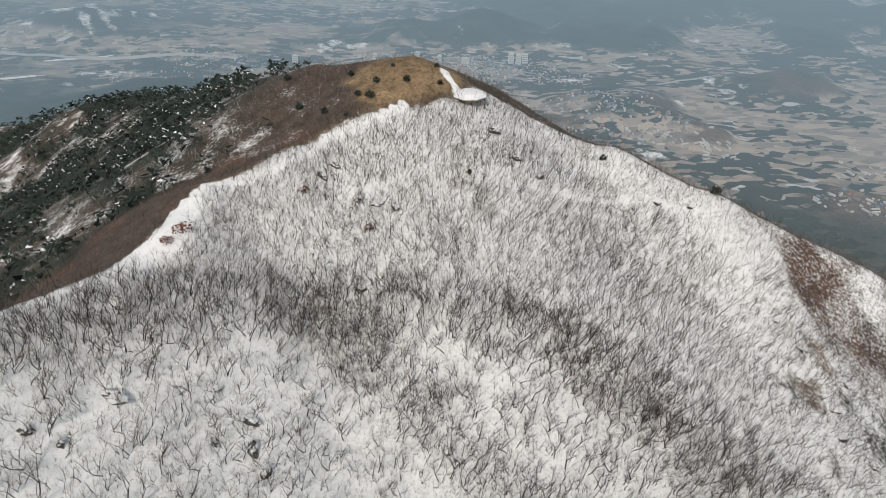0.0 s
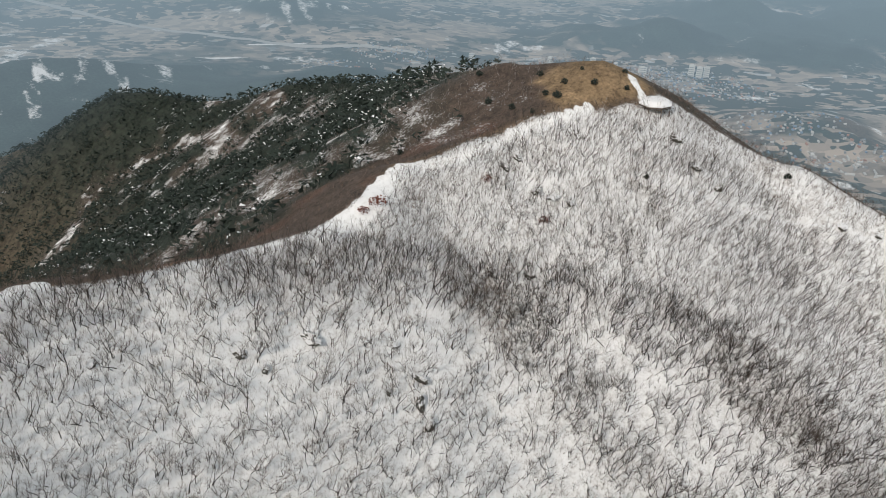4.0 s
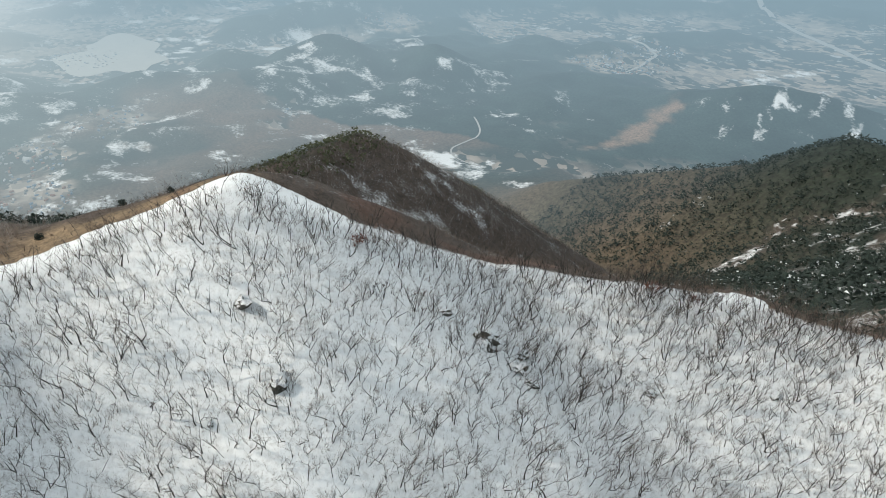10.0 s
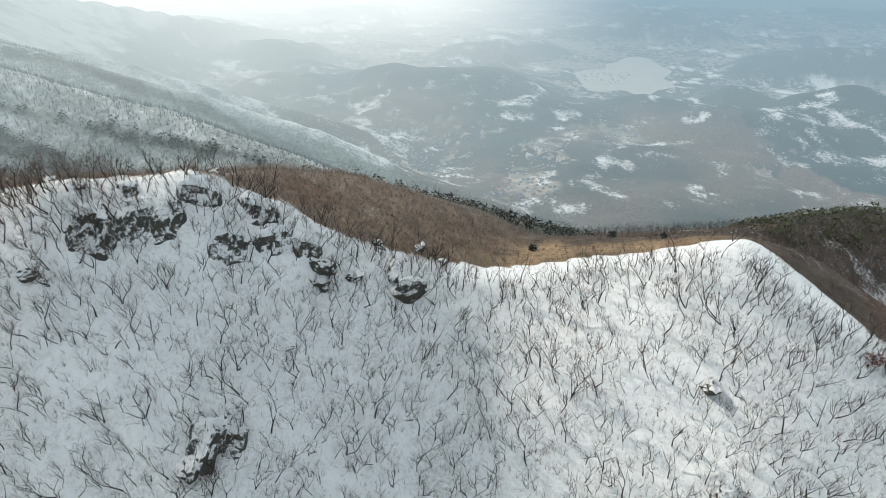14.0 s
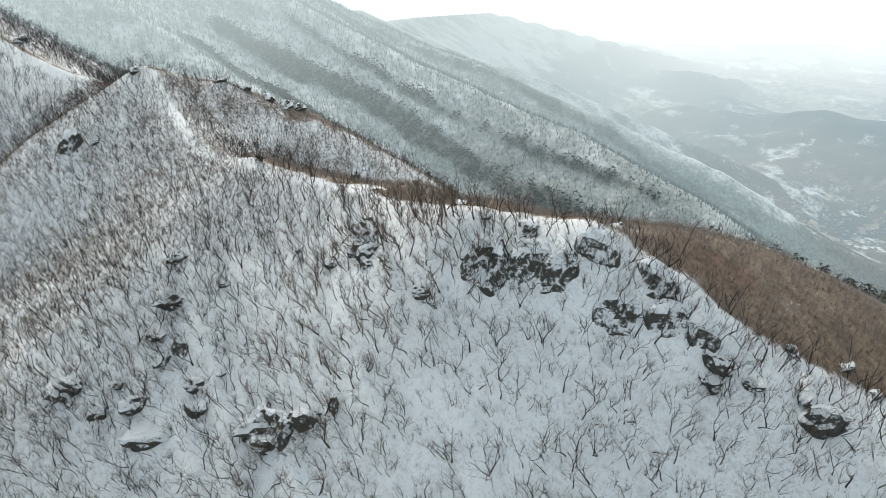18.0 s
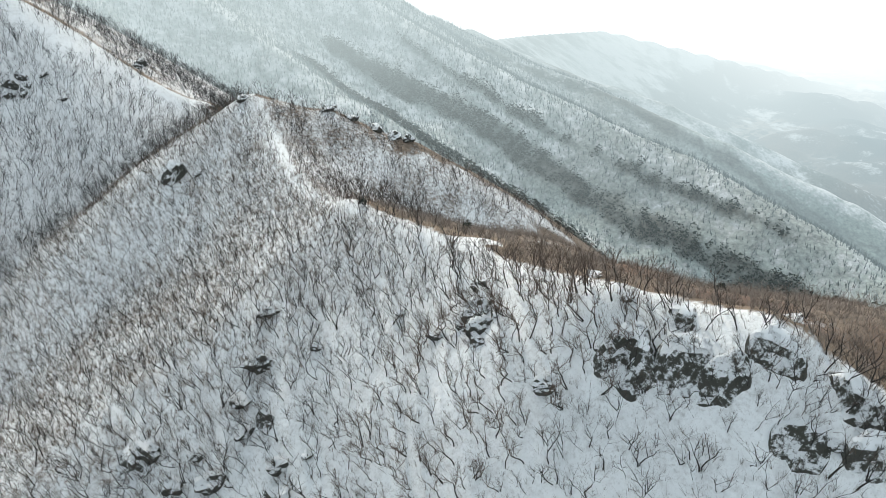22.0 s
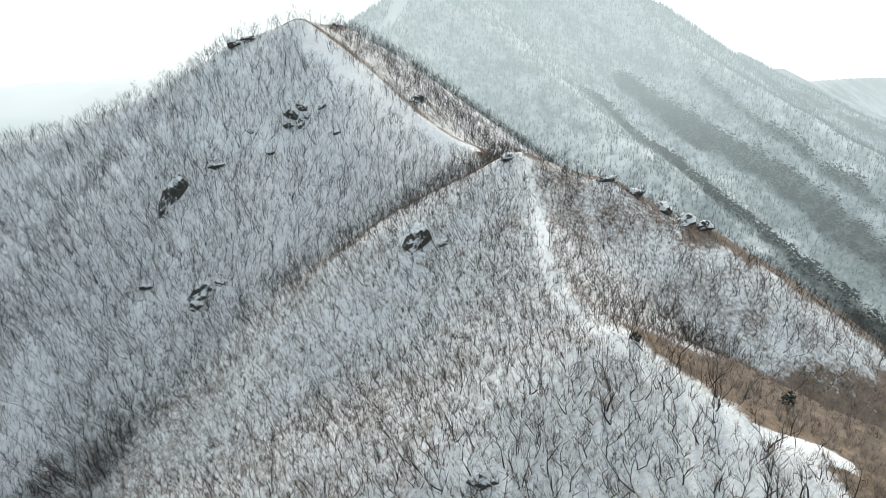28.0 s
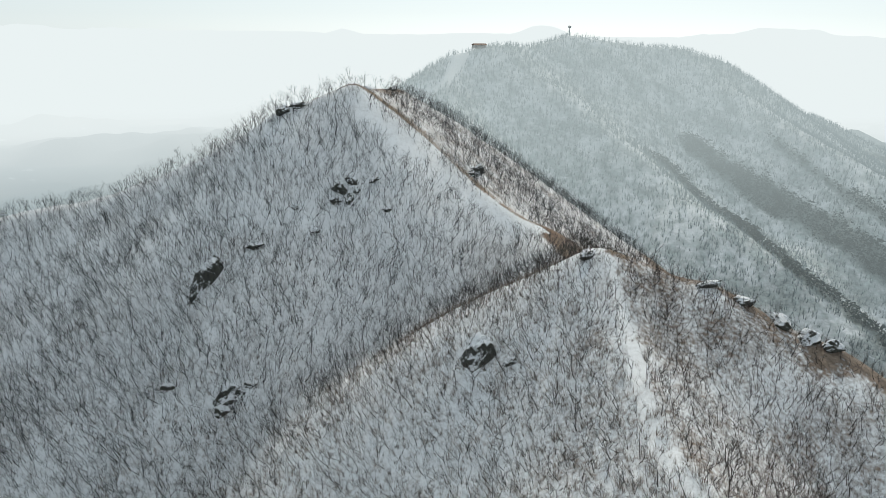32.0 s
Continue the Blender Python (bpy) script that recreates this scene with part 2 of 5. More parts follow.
def arith(nt, op, a, b=0.0, clamp=False):
    n = nt.nodes.new("ShaderNodeMath")
    n.operation, n.use_clamp = op, clamp
    for socket, value in zip(n.inputs, (a, b)):
        if isinstance(value, bpy.types.NodeSocket):
            nt.links.new(value, socket)
        else:
            socket.default_value = value
    return n.outputs[0]


def noise_tex(nt, scale, detail=4.0, rough=0.55, coords=None):
    n = node(nt, "ShaderNodeTexNoise", Scale=scale, Detail=detail, Roughness=rough)
    if coords is None:
        coords = nt.nodes.new("ShaderNodeNewGeometry").outputs["Position"]
    nt.links.new(coords, n.inputs["Vector"])
    return n.outputs[0]


def attribute(nt, name):
    n = nt.nodes.new("ShaderNodeAttribute")
    n.attribute_name = name
    return n


def bump(nt, shader, height, strength, distance):
    n = node(nt, "ShaderNodeBump", Strength=strength, Distance=distance)
    nt.links.new(height, n.inputs["Height"])
    nt.links.new(n.outputs[0], shader.inputs["Normal"])


def add_haze_glow(m, nt, bs):
    """Mix a painted haze glow over a far surface by emission; near things carry none."""
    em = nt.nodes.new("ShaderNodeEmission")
    nt.links.new(attribute(nt, "haze_tint").outputs["Color"], em.inputs[0])
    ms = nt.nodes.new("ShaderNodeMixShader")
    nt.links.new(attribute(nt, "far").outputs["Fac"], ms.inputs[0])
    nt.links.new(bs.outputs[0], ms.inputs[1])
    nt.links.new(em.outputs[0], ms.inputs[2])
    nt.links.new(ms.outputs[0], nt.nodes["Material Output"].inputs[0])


def ground_material(name, glow):
    m, nt, bs = material(name)
    cover = attribute(nt, "cover").outputs["Color"]
    snow = attribute(nt, "snow").outputs["Fac"]
    fine = noise_tex(nt, 0.17 if glow else 1.1, 7.0 if glow else 6.0, 0.66 if glow else 0.62)
    broad = noise_tex(nt, 0.03 if glow else 0.09, 5.0, 0.6)
    mottle = arith(nt, "ADD", arith(nt, "MULTIPLY", fine, 1.3), arith(nt, "MULTIPLY", noise_tex(nt, 0.28, 5.0, 0.65), 1.3))
    tone = mix(nt, arith(nt, "SUBTRACT", mottle, 0.8, True), (0.25, 0.25, 0.25), (1.8, 1.75, 1.7))
    mul = nt.nodes.new("ShaderNodeMix")
    mul.data_type, mul.blend_type = "RGBA", "MULTIPLY"
    mul.inputs[0].default_value = 1.0
    nt.links.new(cover, mul.inputs[6])
    nt.links.new(tone, mul.inputs[7])
    if glow:
        # fields in the plain: each plot has its own crop, stubble or snow
        cell = node(nt, "ShaderNodeTexVoronoi", Randomness=0.8, Scale=0.055)
        lie = node(nt, "ShaderNodeMapping", Scale=(0.7, 1.25, 0.0), Rotation=(0.0, 0.0, 0.5))
        nt.links.new(nt.nodes.new("ShaderNodeNewGeometry").outputs["Position"], lie.inputs["Vector"])
        nt.links.new(lie.outputs[0], cell.inputs["Vector"])
        sep = nt.nodes.new("ShaderNodeSeparateColor")
        nt.links.new(cell.outputs["Color"], sep.inputs[0])
        patch = noise_tex(nt, 0.006, 4.0)
        plot = mix(nt, sep.outputs[0], (0.18, 0.162, 0.145), (0.42, 0.355, 0.30))
        plot = mix(nt, arith(nt, "GREATER_THAN", arith(nt, "MULTIPLY", sep.outputs[1], arith(nt, "ADD", patch, 0.45)), 0.90), plot, (0.46, 0.47, 0.48))
        plot = mix(nt, arith(nt, "GREATER_THAN", arith(nt, "SUBTRACT", patch, arith(nt, "MULTIPLY", sep.outputs[2], 0.2)), 0.42), plot, (0.045, 0.055, 0.05))
        plain_share = attribute(nt, "plain").outputs["Fac"]
        ground_tone = mix(nt, plain_share, mul.outputs[2], plot)
    else:
        ground_tone = mul.outputs[2]
    # snow lies where its share of the ground beats the noise
    both = arith(nt, "ADD", arith(nt, "MULTIPLY", fine, 0.6), arith(nt, "MULTIPLY", broad, 0.4))
    edge = arith(nt, "SUBTRACT", arith(nt, "ADD", arith(nt, "MULTIPLY", snow, 0.62), 0.19), both)
    mask = arith(nt, "ADD", arith(nt, "MULTIPLY", edge, 5.5), 0.5, True)
    white = mix(nt, noise_tex(nt, 0.35, 5.0), (0.76, 0.77, 0.78), (0.90, 0.91, 0.925))
    # grasses and low twigs that show through the thin snow
    lumps = arith(nt, "MULTIPLY", arith(nt, "SUBTRACT", noise_tex(nt, 0.75, 7.0, 0.66), 0.50), 4.5, True)
    white = mix(nt, arith(nt, "MULTIPLY", lumps, 0.38), white, (0.36, 0.345, 0.335))
    tufts = arith(nt, "MULTIPLY", arith(nt, "SUBTRACT", broad, 0.5), 0.35)
    stalks = arith(nt, "MULTIPLY", arith(nt, "SUBTRACT", arith(nt, "ADD", noise_tex(nt, 1.9, 8.0, 0.8), tufts), 0.52), 5.0, True)
    stalks = arith(nt, "MULTIPLY", stalks, arith(nt, "SUBTRACT", 1.36, snow, True))
    white = mix(nt, stalks, white, (0.17, 0.14, 0.12))
    colour = mix(nt, mask, ground_tone, white)
    nt.links.new(colour, bs.inputs["Base Color"])
    bs.inputs["Roughness"].default_value = 0.85
    bs.inputs["Specular IOR Level"].default_value = 0.2
    bump(nt, bs, arith(nt, "ADD", fine, arith(nt, "MULTIPLY", mask, 0.25)), 0.6, 0.5)
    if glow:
        add_haze_glow(m, nt, bs)
    return m


MAT_GROUND = ground_material("mountain_ground", False)
MAT_FAR = ground_material("hazy_valley_ground", True)


def wood_material(name, dark, light, distant=False):
    m, nt, bs = material(name)
    rnd = nt.nodes.new("ShaderNodeNewGeometry").outputs["Random Per Island"]
    c = mix(nt, noise_tex(nt, 3.0), dark, light)
    c = mix(nt, arith(nt, "MULTIPLY", rnd, 0.6), c, tuple(0.5 * (a + b) for a, b in zip(dark, light)))
    nt.links.new(c, bs.inputs["Base Color"])
    bs.inputs["Roughness"].default_value = 0.9
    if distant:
        add_haze_glow(m, nt, bs)
    return m


MAT_BARK = wood_material("grey_oak_bark", (0.013, 0.012, 0.0115), (0.05, 0.044, 0.040))
MAT_NEEDLE = wood_material("pine_needles", (0.007, 0.014, 0.0115), (0.027, 0.042, 0.032), True)
MAT_RUSSET = wood_material("dry_leaves", (0.10, 0.028, 0.018), (0.20, 0.06, 0.035))
MAT_RIME_HAZE = wood_material("rimed_hazy_twigs", (0.085, 0.105, 0.11), (0.38, 0.43, 0.44), True)
MAT_FROSTED = wood_material("frosted_bark", (0.014, 0.0145, 0.015), (0.055, 0.0565, 0.058))
# lit copy of the oak bark: the sun is put into its colour
MAT_SUNLIT = wood_material("sunlit_bark", (0.019, 0.017, 0.0155), (0.064, 0.055, 0.049))
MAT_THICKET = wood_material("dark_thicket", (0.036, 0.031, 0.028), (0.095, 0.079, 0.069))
MAT_FIR = wood_material("rimed_firs", (0.016, 0.026, 0.023), (0.06, 0.08, 0.073), True)
# scrub and brushwood tans are lightened for sun, put into the base colour
MAT_SCRUB = wood_material("tan_scrub", (0.11, 0.082, 0.066), (0.23, 0.175, 0.14))
MAT_PALE = wood_material("pale_rimed_bark", (0.20, 0.18, 0.165), (0.42, 0.40, 0.38))
MAT_OLIVE = wood_material("olive_dwarf_pine", (0.028, 0.036, 0.016), (0.085, 0.095, 0.045))
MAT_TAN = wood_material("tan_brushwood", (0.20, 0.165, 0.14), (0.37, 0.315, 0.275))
MAT_TWIG = wood_material("brown_twigs", (0.075, 0.056, 0.046), (0.17, 0.125, 0.098))


def snow_material():
    m, nt, bs = material("snow")
    nt.links.new(mix(nt, noise_tex(nt, 0.8, 5.0), (0.72, 0.73, 0.75), (0.88, 0.89, 0.91)), bs.inputs["Base Color"])
    bs.inputs["Roughness"].default_value = 0.8
    bump(nt, bs, noise_tex(nt, 2.5, 5.0), 0.4, 0.1)
    return m


def rock_material():
    """Dark rock with lichen; snow rests where the face looks up."""
    m, nt, bs = material("snowy_rock")
    stone = mix(nt, noise_tex(nt, 1.3, 8.0, 0.7), (0.022, 0.022, 0.022), (0.115, 0.11, 0.10))
    stone = mix(nt, arith(nt, "MULTIPLY", noise_tex(nt, 0.5, 5.0), 0.45), stone, (0.085, 0.09, 0.055))
    geo = nt.nodes.new("ShaderNodeNewGeometry")
    up = nt.nodes.new("ShaderNodeSeparateXYZ")
    nt.links.new(geo.outputs["Normal"], up.inputs[0])
    lie = arith(nt, "ADD", up.outputs[2], arith(nt, "MULTIPLY", arith(nt, "SUBTRACT", noise_tex(nt, 1.3, 9.0, 0.72), 0.5), 1.9))
    mask = arith(nt, "MULTIPLY", arith(nt, "SUBTRACT", lie, 0.38), 5.0, True)
    nt.links.new(mix(nt, mask, stone, (0.82, 0.83, 0.85)), bs.inputs["Base Color"])
    bs.inputs["Roughness"].default_value = 0.85
    bump(nt, bs, noise_tex(nt, 2.2, 9.0, 0.7), 0.9, 0.5)
    return m


MAT_SNOW, MAT_ROCK = snow_material(), rock_material()


# ---------------------------------------------------------------- mesh helpers
def mesh_from(name, verts, faces, mat, smooth=False):
    """A mesh from arrays: verts (n, 3), faces (m, 3 or 4)."""
    me = bpy.data.meshes.new(name)
    verts, faces = np.asarray(verts, np.float32), np.asarray(faces, np.int32)
    n, m, c = len(verts), len(faces), faces.shape[1]
    me.vertices.add(n)
    me.vertices.foreach_set("co", verts.ravel())
    me.loops.add(m * c)
    me.loops.foreach_set("vertex_index", faces.ravel())
    me.polygons.add(m)
    me.polygons.foreach_set("loop_start", np.arange(m, dtype=np.int32) * c)
    me.polygons.foreach_set("use_smooth", np.full(m, smooth))
    me.materials.append(mat)
    me.update(calc_edges=True)
    return me


def ring_mesh(name, radii, count, mat, middle):
    """A sheet of ground in rings round the middle, laid on the land."""
    a = np.linspace(0, 2 * np.pi, count, endpoint=False)
    x = middle[0] + np.outer(radii, np.sin(a))
    y = middle[1] + np.outer(radii, np.cos(a))
    z, near, far = land(x, y)
    n = len(radii)
    i = np.arange(n * count).reshape(n, count)
    j = np.roll(i, -1, axis=1)
    faces = np.stack([i[:-1], i[1:], j[1:], j[:-1]], -1).reshape(-1, 4)
    me = mesh_from(name, np.stack([x, y, z], -1).reshape(-1, 3), faces[:, ::-1], mat, True)
    return me, x.ravel(), y.ravel(), z.ravel()


BROWN, GRASS, LITTER = (0.072, 0.056, 0.047), (0.27, 0.195, 0.12), (0.17, 0.135, 0.112)
# pale flank cover: rime, with distance haze painted into the base colour
PINE, FROST_HAZE, TEAL = (0.024, 0.032, 0.025), (0.36, 0.405, 0.41), (0.06, 0.082, 0.077)


def inside(x, y, corners):
    """Whether points lie within a closed outline."""
    odd = np.zeros(x.shape, bool)
    for (ax, ay), (bx, by) in zip(corners, corners[1:] + corners[:1]):
        if ay != by:
            odd ^= ((ay > y) != (by > y)) & (x < (bx - ax) * (y - ay) / (by - ay) + ax)
    return odd


# the snow side of the crest passes below the grassy first top
BOWL_RIM = [(304, 152), (137.6, 176), (76.8, 184), (50, 191.3), (29, 197), (19, 199), (11, 200), (7, 194), (3, 190.5), (-4.6, 185.5), (-11, 185.5), (-20, 182), (-26, 179.5), (-33, 174.5)] + [p[:2] for p in CREST[10:] + CREST2[1:] + CREST3[1:3] + SHOULDER[1:]]
BOWL = BOWL_RIM + [(800, -464), (800, 152)]
LEE = [(-119, -190), (-126, -261), (-146, -251), (-163, -238), (-181, -227), (-204, -222), (-214, -208), (-172, -206), (-150, -196), (-132, -185)]


# trodden, snow-filled ways along the crests, with their half width
TRAILS = [([(-21, 178.7), (-15.2, 182.4), (-10.5, 186)], 2.0), ([(-41, 163.8), (-32, 171.3), (-28.9, 175.9), (-21, 178.7)], 1.5), ([(-58.5, 151), (-56.5, 156), (-49.6, 158.8), (-41, 163.8)], 2.3),
          ([(-66, 128.5), (-64.2, 131.5), (-61, 135.5), (-59.5, 141), (-58.7, 150)], 3.6), ([(-66, 128.5), (-73, 122), (-84, 112)], 0.8),
          ([(-127, -258), (-124.5, -243), (-122.5, -231), (-118.5, -218), (-116.3, -205), (-116, -187), (-119.6, -170), (-123, -160), (-131, -150)], 1.3),
          ([(-133, -332), (-129, -334), (-124, -339), (-119, -346), (-111, -351)], 3.0), ([(-111, -351), (-103, -355), (-97, -359)], 1.2), ([(-97, -359), (-90, -366), (-85, -371), (-79, -377)], 3.2),
          ([(-143, 8), (-153, -8), (-155.5, -30), (-149.5, -56)], 3.0),
          ([(-112, 88), (-117, 83)], 2.6), ([(-24.3, 161.6), (-18.7, 159.9), (-11.7, 159), (-4.7, 159.1)], 0.7),
          ([(4.5, 195), (3, 198.5), (0, 203.5)], 0.9), ([(80, 179), (84, 180)], 1.3),
          ([(86, 173), (84.5, 165), (83.5, 160)], 0.6), ([(112, 175.5), (114, 173)], 0.8),
          ([(-110, -468), (-135, -700), (-140, -735)], 3.0), ([(-135, -748), (-146, -737), (-157, -738), (-168, -764), (-180, -790)], 6.0)]
LEE_HIGH = [(-133, -338), (-105, -372), (-79, -396), (-96, -448), (-135, -570), (-225, -480), (-205, -390), (-165, -335)]
PINE_FACE = [(-386, 369), (-388, 395), (-398, 430), (-378, 452), (-350, 468), (-315, 462), (-270, 440)]
LEDGE = [(13, 169), (34, 171), (51.5, 176), (77.5, 178)]
GULLY_A = [(-46.6, 140.2), (-36.2, 135.2), (-25.8, 129.3), (-15.5, 120.4), (-8.2, 111.9), (1, 104.2), (12, 98.2), (45, 76)]
GULLY_B = [(7, 170.2), (9.7, 164.9), (16, 152.1), (22.7, 134.8), (31.9, 124.7), (41.3, 118.5), (52.7, 110.7), (60.5, 105.6), (95, 84)]
GULLY_C = [(15, 181), (22.7, 162), (30, 149.6), (36.6, 137.6)]
# dark bands of conifers down the high flank
BANDS = [[(-335, -690), (-352, -640), (-358, -580), (-369, -541), (-386, -504), (-396, -469), (-408, -440), (-432, -380)], [(-378, -725), (-403, -679), (-433, -626), (-446, -565), (-465, -504), (-480, -440), (-492, -380), (-506, -320), (-515, -240)],
         [(-443, -717), (-460, -645), (-478, -572), (-497, -510), (-520, -440), (-536, -370), (-545, -323)], [(-640, -830), (-734, -689), (-788, -591), (-824, -488), (-870, -380)]]
BRUSH = [(-122, -152), (-118, -205), (-123, -240), (-100, -252), (-70, -246), (-46, -226), (-30, -195), (-48, -160), (-90, -165)]
EAST_BARE = [(90, 182), (97, 162), (106, 142), (112, 122), (119, 96), (220, 60), (320, 150), (150, 178)]
SCREE = [(76, 159), (90, 158), (101, 145), (108, 128), (112, 104), (90, 108), (83, 132), (78, 146)]


def plants(x, y, z):
    """What covers the ground: snow's share, cover colour, density of bare trees, of brown shrubs, of pines."""
    h, near, far = land(x, y)
    sides = [s for _, s in near]
    tops = np.array([q for q, _ in near] + [q for q, _ in far])
    which = tops.argmax(axis=0)
    wob, fleck = fbm(x, y, 40, 21, 3), fbm(x, y, 9, 26, 3)
    rim = np.where(inside(x, y, BOWL), 1.0, -1.0) * near_path(x, y, BOWL_RIM)
    lee = np.where(inside(x, y, LEE), 1.0, -1.0) * near_path(x, y, LEE + LEE[:1])
    inner = np.maximum(ramp(rim + 2.0 * wob, -2.5, 1.0), ramp(lee + 5 * wob + 4 * fleck, -4, 4) * 0.85)
    barren = ramp(np.where(inside(x, y, EAST_BARE), 1.0, -1.0) * near_path(x, y, EAST_BARE + EAST_BARE[:1]) + 5 * fleck + 3 * wob, -2, 4)
    inner = inner * (1 - 0.56 * barren)
    lee2 = np.where(inside(x, y, LEE_HIGH), 1.0, -1.0) * near_path(x, y, LEE_HIGH + LEE_HIGH[:1])
    inner = np.maximum(inner, 0.56 * ramp(lee2 + 8 * wob, -8, 8))
    outer = inner < 0.5
    # denser brush: gullies, the sunny side of the second top, the slope below the first one
    brush = np.max([ramp(-near_path(x, y, GULLY_A) + 3 * wob + 3 * fleck, -8, -3), ramp(-near_path(x, y, GULLY_B) + 4 * wob + 4 * fleck, -10, -4), 0.7 * ramp(-near_path(x, y, GULLY_C) + 4 * wob + 4 * fleck, -8, -3)], axis=0)
    gully = brush.copy()
    brush = np.maximum(brush, 0.9 * ramp(-y + 10 * fleck, 140, 168) * ramp(x + 8 * wob, -108, -84) * ramp(y, -268, -244))
    edge = np.where(inside(x, y, BRUSH), 1.0, -1.0) * near_path(x, y, BRUSH + BRUSH[:1])
    brush = np.maximum(brush, 0.9 * ramp(edge + 9 * wob + 4 * fleck, -10, 10))
    brush = np.maximum(brush, 0.95 * ramp(y, 120, 160) * ramp(fleck + wob, -0.8, 0.1))
    brush = np.maximum(brush, 1.0 * ramp(-y, 265, 300) * ramp(rim + 12 * fleck, 55, 110))
    brush = np.maximum(brush, 0.7 * ramp(-y, 160, 195) * ramp(y, -300, -275) * ramp(rim, 0, 6) * (0.85 + 0.4 * fleck))
    brush = np.maximum(brush, 0.8 * ramp(rim + 4 * fleck, 4, 7) * ramp(24 - rim, 0, 10) * ramp(y, 95, 125) * (x < 75))
    brush = np.maximum(brush, 0.5 * ramp(lee, -4, 4)) * inner
    snow = 0.13 + 0.76 * inner - (0.09 + 0.06 * ramp(-y, 150, 175) * ramp(y, -270, -250)) * brush * inner - 0.05 * gully * inner - 0.04 * ramp(y, 60, 120) * inner - 0.06 * ramp(-y, 150, 200) * ramp(y, -300, -270) * inner - 0.05 * ramp(-y, 270, 300) * ramp(rim, 50, 100) * inner - 0.08 * ramp(fleck + 0.6 * wob, 0.0, 0.4) * inner
    cover = np.empty(x.shape + (3,))
    cover[:] = LITTER
    cover[outer] = BROWN
    # southern outer cover turns paler tan, sunlight put into its colour
    sunny = (outer * ramp(-y, 40, 90))[..., None]
    cover = cover * (1 - sunny) + np.array((0.19, 0.15, 0.12)) * sunny
    grassy = ramp(6 - np.abs(rim) - 6 * np.abs(wob), 0, 6) * (1 - inner) * (x < -8) * ramp(y, 60, 110)
    grassy = np.maximum(grassy, ramp(20 - np.hypot(x + 9, (y - 198) * 1.15) + 8 * fleck, 0, 5) * ramp(-rim, 1, 4))
    grassy = np.maximum(grassy, 0.8 * ramp(20 - np.abs(sides[1]) + 12 * fleck, 0, 13) * (1 - inner) * ramp(y, -80, -67) * ramp(-y, -3, 16))
    grassy = np.maximum(grassy, 0.5 * ramp(9 - np.abs(rim), 0, 5) * (1 - inner) * ramp(-y, 40, 90))
    cover = cover * (1 - grassy[..., None]) + np.array(GRASS) * (0.8 + 0.5 * fleck[..., None]) * grassy[..., None]
    lip = (1 - inner) * ramp(rim, -50, -25) * ramp(-y, 40, 65) * ramp(y, -190, -160)
    cover = cover * (1 - 0.7 * lip[..., None]) + np.array((0.17, 0.13, 0.10)) * 0.7 * lip[..., None]
    rust = ramp(fbm(x, y, 18, 27, 2), 0.25, 0.5) * outer * (which != 5) * (which != 7) * ramp(45 + rim, 0, 20)
    cover = cover * (1 - 0.4 * rust[..., None]) + np.array((0.13, 0.06, 0.04)) * 0.4 * rust[..., None]
    snow = snow * (1 - 0.8 * grassy * (1 - inner)) - 0.09 * ramp(lee, -4, 4)
    on_pine_ridge = which == 6
    streak = fbm(0.75 * x + 0.66 * y, 0.4 * y - 0.45 * x, 20, 23, 4) + 0.35 * fbm(x, y, 7, 34, 3)
    pine = np.where(on_pine_ridge, 0.3 * ramp(np.hypot(x + 25, y - 205), 22, 34) + 0.7 * ramp(np.hypot(x + 25, y - 205), 30, 70), 0) * (0.15 + 0.85 * ramp(-streak + 0.4 * fbm(x, y, 34, 22, 4), np.where(x < -330, -0.9, -0.36), np.where(x < -330, -0.5, -0.08)))
    deep = ramp(-z, 150, 260) * (which == 6)
    behind = (which == 0) * ramp(-rim + 10 * fleck, 24, 38) * ramp(y, 110, 135) * ramp(-x, 45, 60)
    pine = np.maximum(pine, behind * (0.2 + 0.6 * ramp(-streak, -0.3, 0.05)))
    pine = np.maximum(pine, 0.8 * deep)
    pine = np.maximum(pine, np.where(which == 5, 0.9 * ramp(fbm(x, y, 30, 28, 3), -0.1, 0.25) * ramp(-x, 240, 290) * ramp(sides[5], -8, 6), 0))
    pine = np.maximum(pine, np.where(which == 7, ramp(-x + 8 * wob, 180, 215) * (0.35 + 0.65 * ramp(fbm(x, y, 24, 36, 3), -0.3, 0.05)), 0))
    face = on_pine_ridge * ramp(20 - near_path(x, y, PINE_FACE) + 32 * streak + 14 * fleck, 0, 24)
    pine = pine * (1 - 0.85 * face)
    cover = cover * (1 - pine[..., None]) + np.array(PINE) * pine[..., None]
    speck = fbm(x, y, 5.5, 33, 3)
    snow = np.where(on_pine_ridge, np.maximum(snow, (0.27 + 0.26 * streak + 0.2 * speck) * ramp(x, -460, -330)) * (1 - grassy), snow)
    snow = np.maximum(snow, (0.46 + 0.3 * speck) * face)
    snow = snow + np.where(outer & ~on_pine_ridge & (which < 8), 0.16 * ramp(fbm(x, y, 14, 24, 3), 0.05, 0.4), 0)
    snow = snow + np.where((which == 5) & (sides[5] < -5), (0.06 + 0.1 * ramp(-sides[5], 12, 22) * ramp(sides[5] + 62 + 20 * wob, 0, 20) * (0.75 + 0.6 * fbm(x, y, 9, 29, 3))), 0)
    frost_haze = np.where((which >= 8) & (which < 12), 1.0, 0) + (which == 2) * ramp(-y, 440, 560)
    frost_haze_low = frost_haze * (1 - ramp(z + 30 * wob, -240, -130))
    frost_haze = frost_haze * ramp(z + 30 * wob, -240, -130)
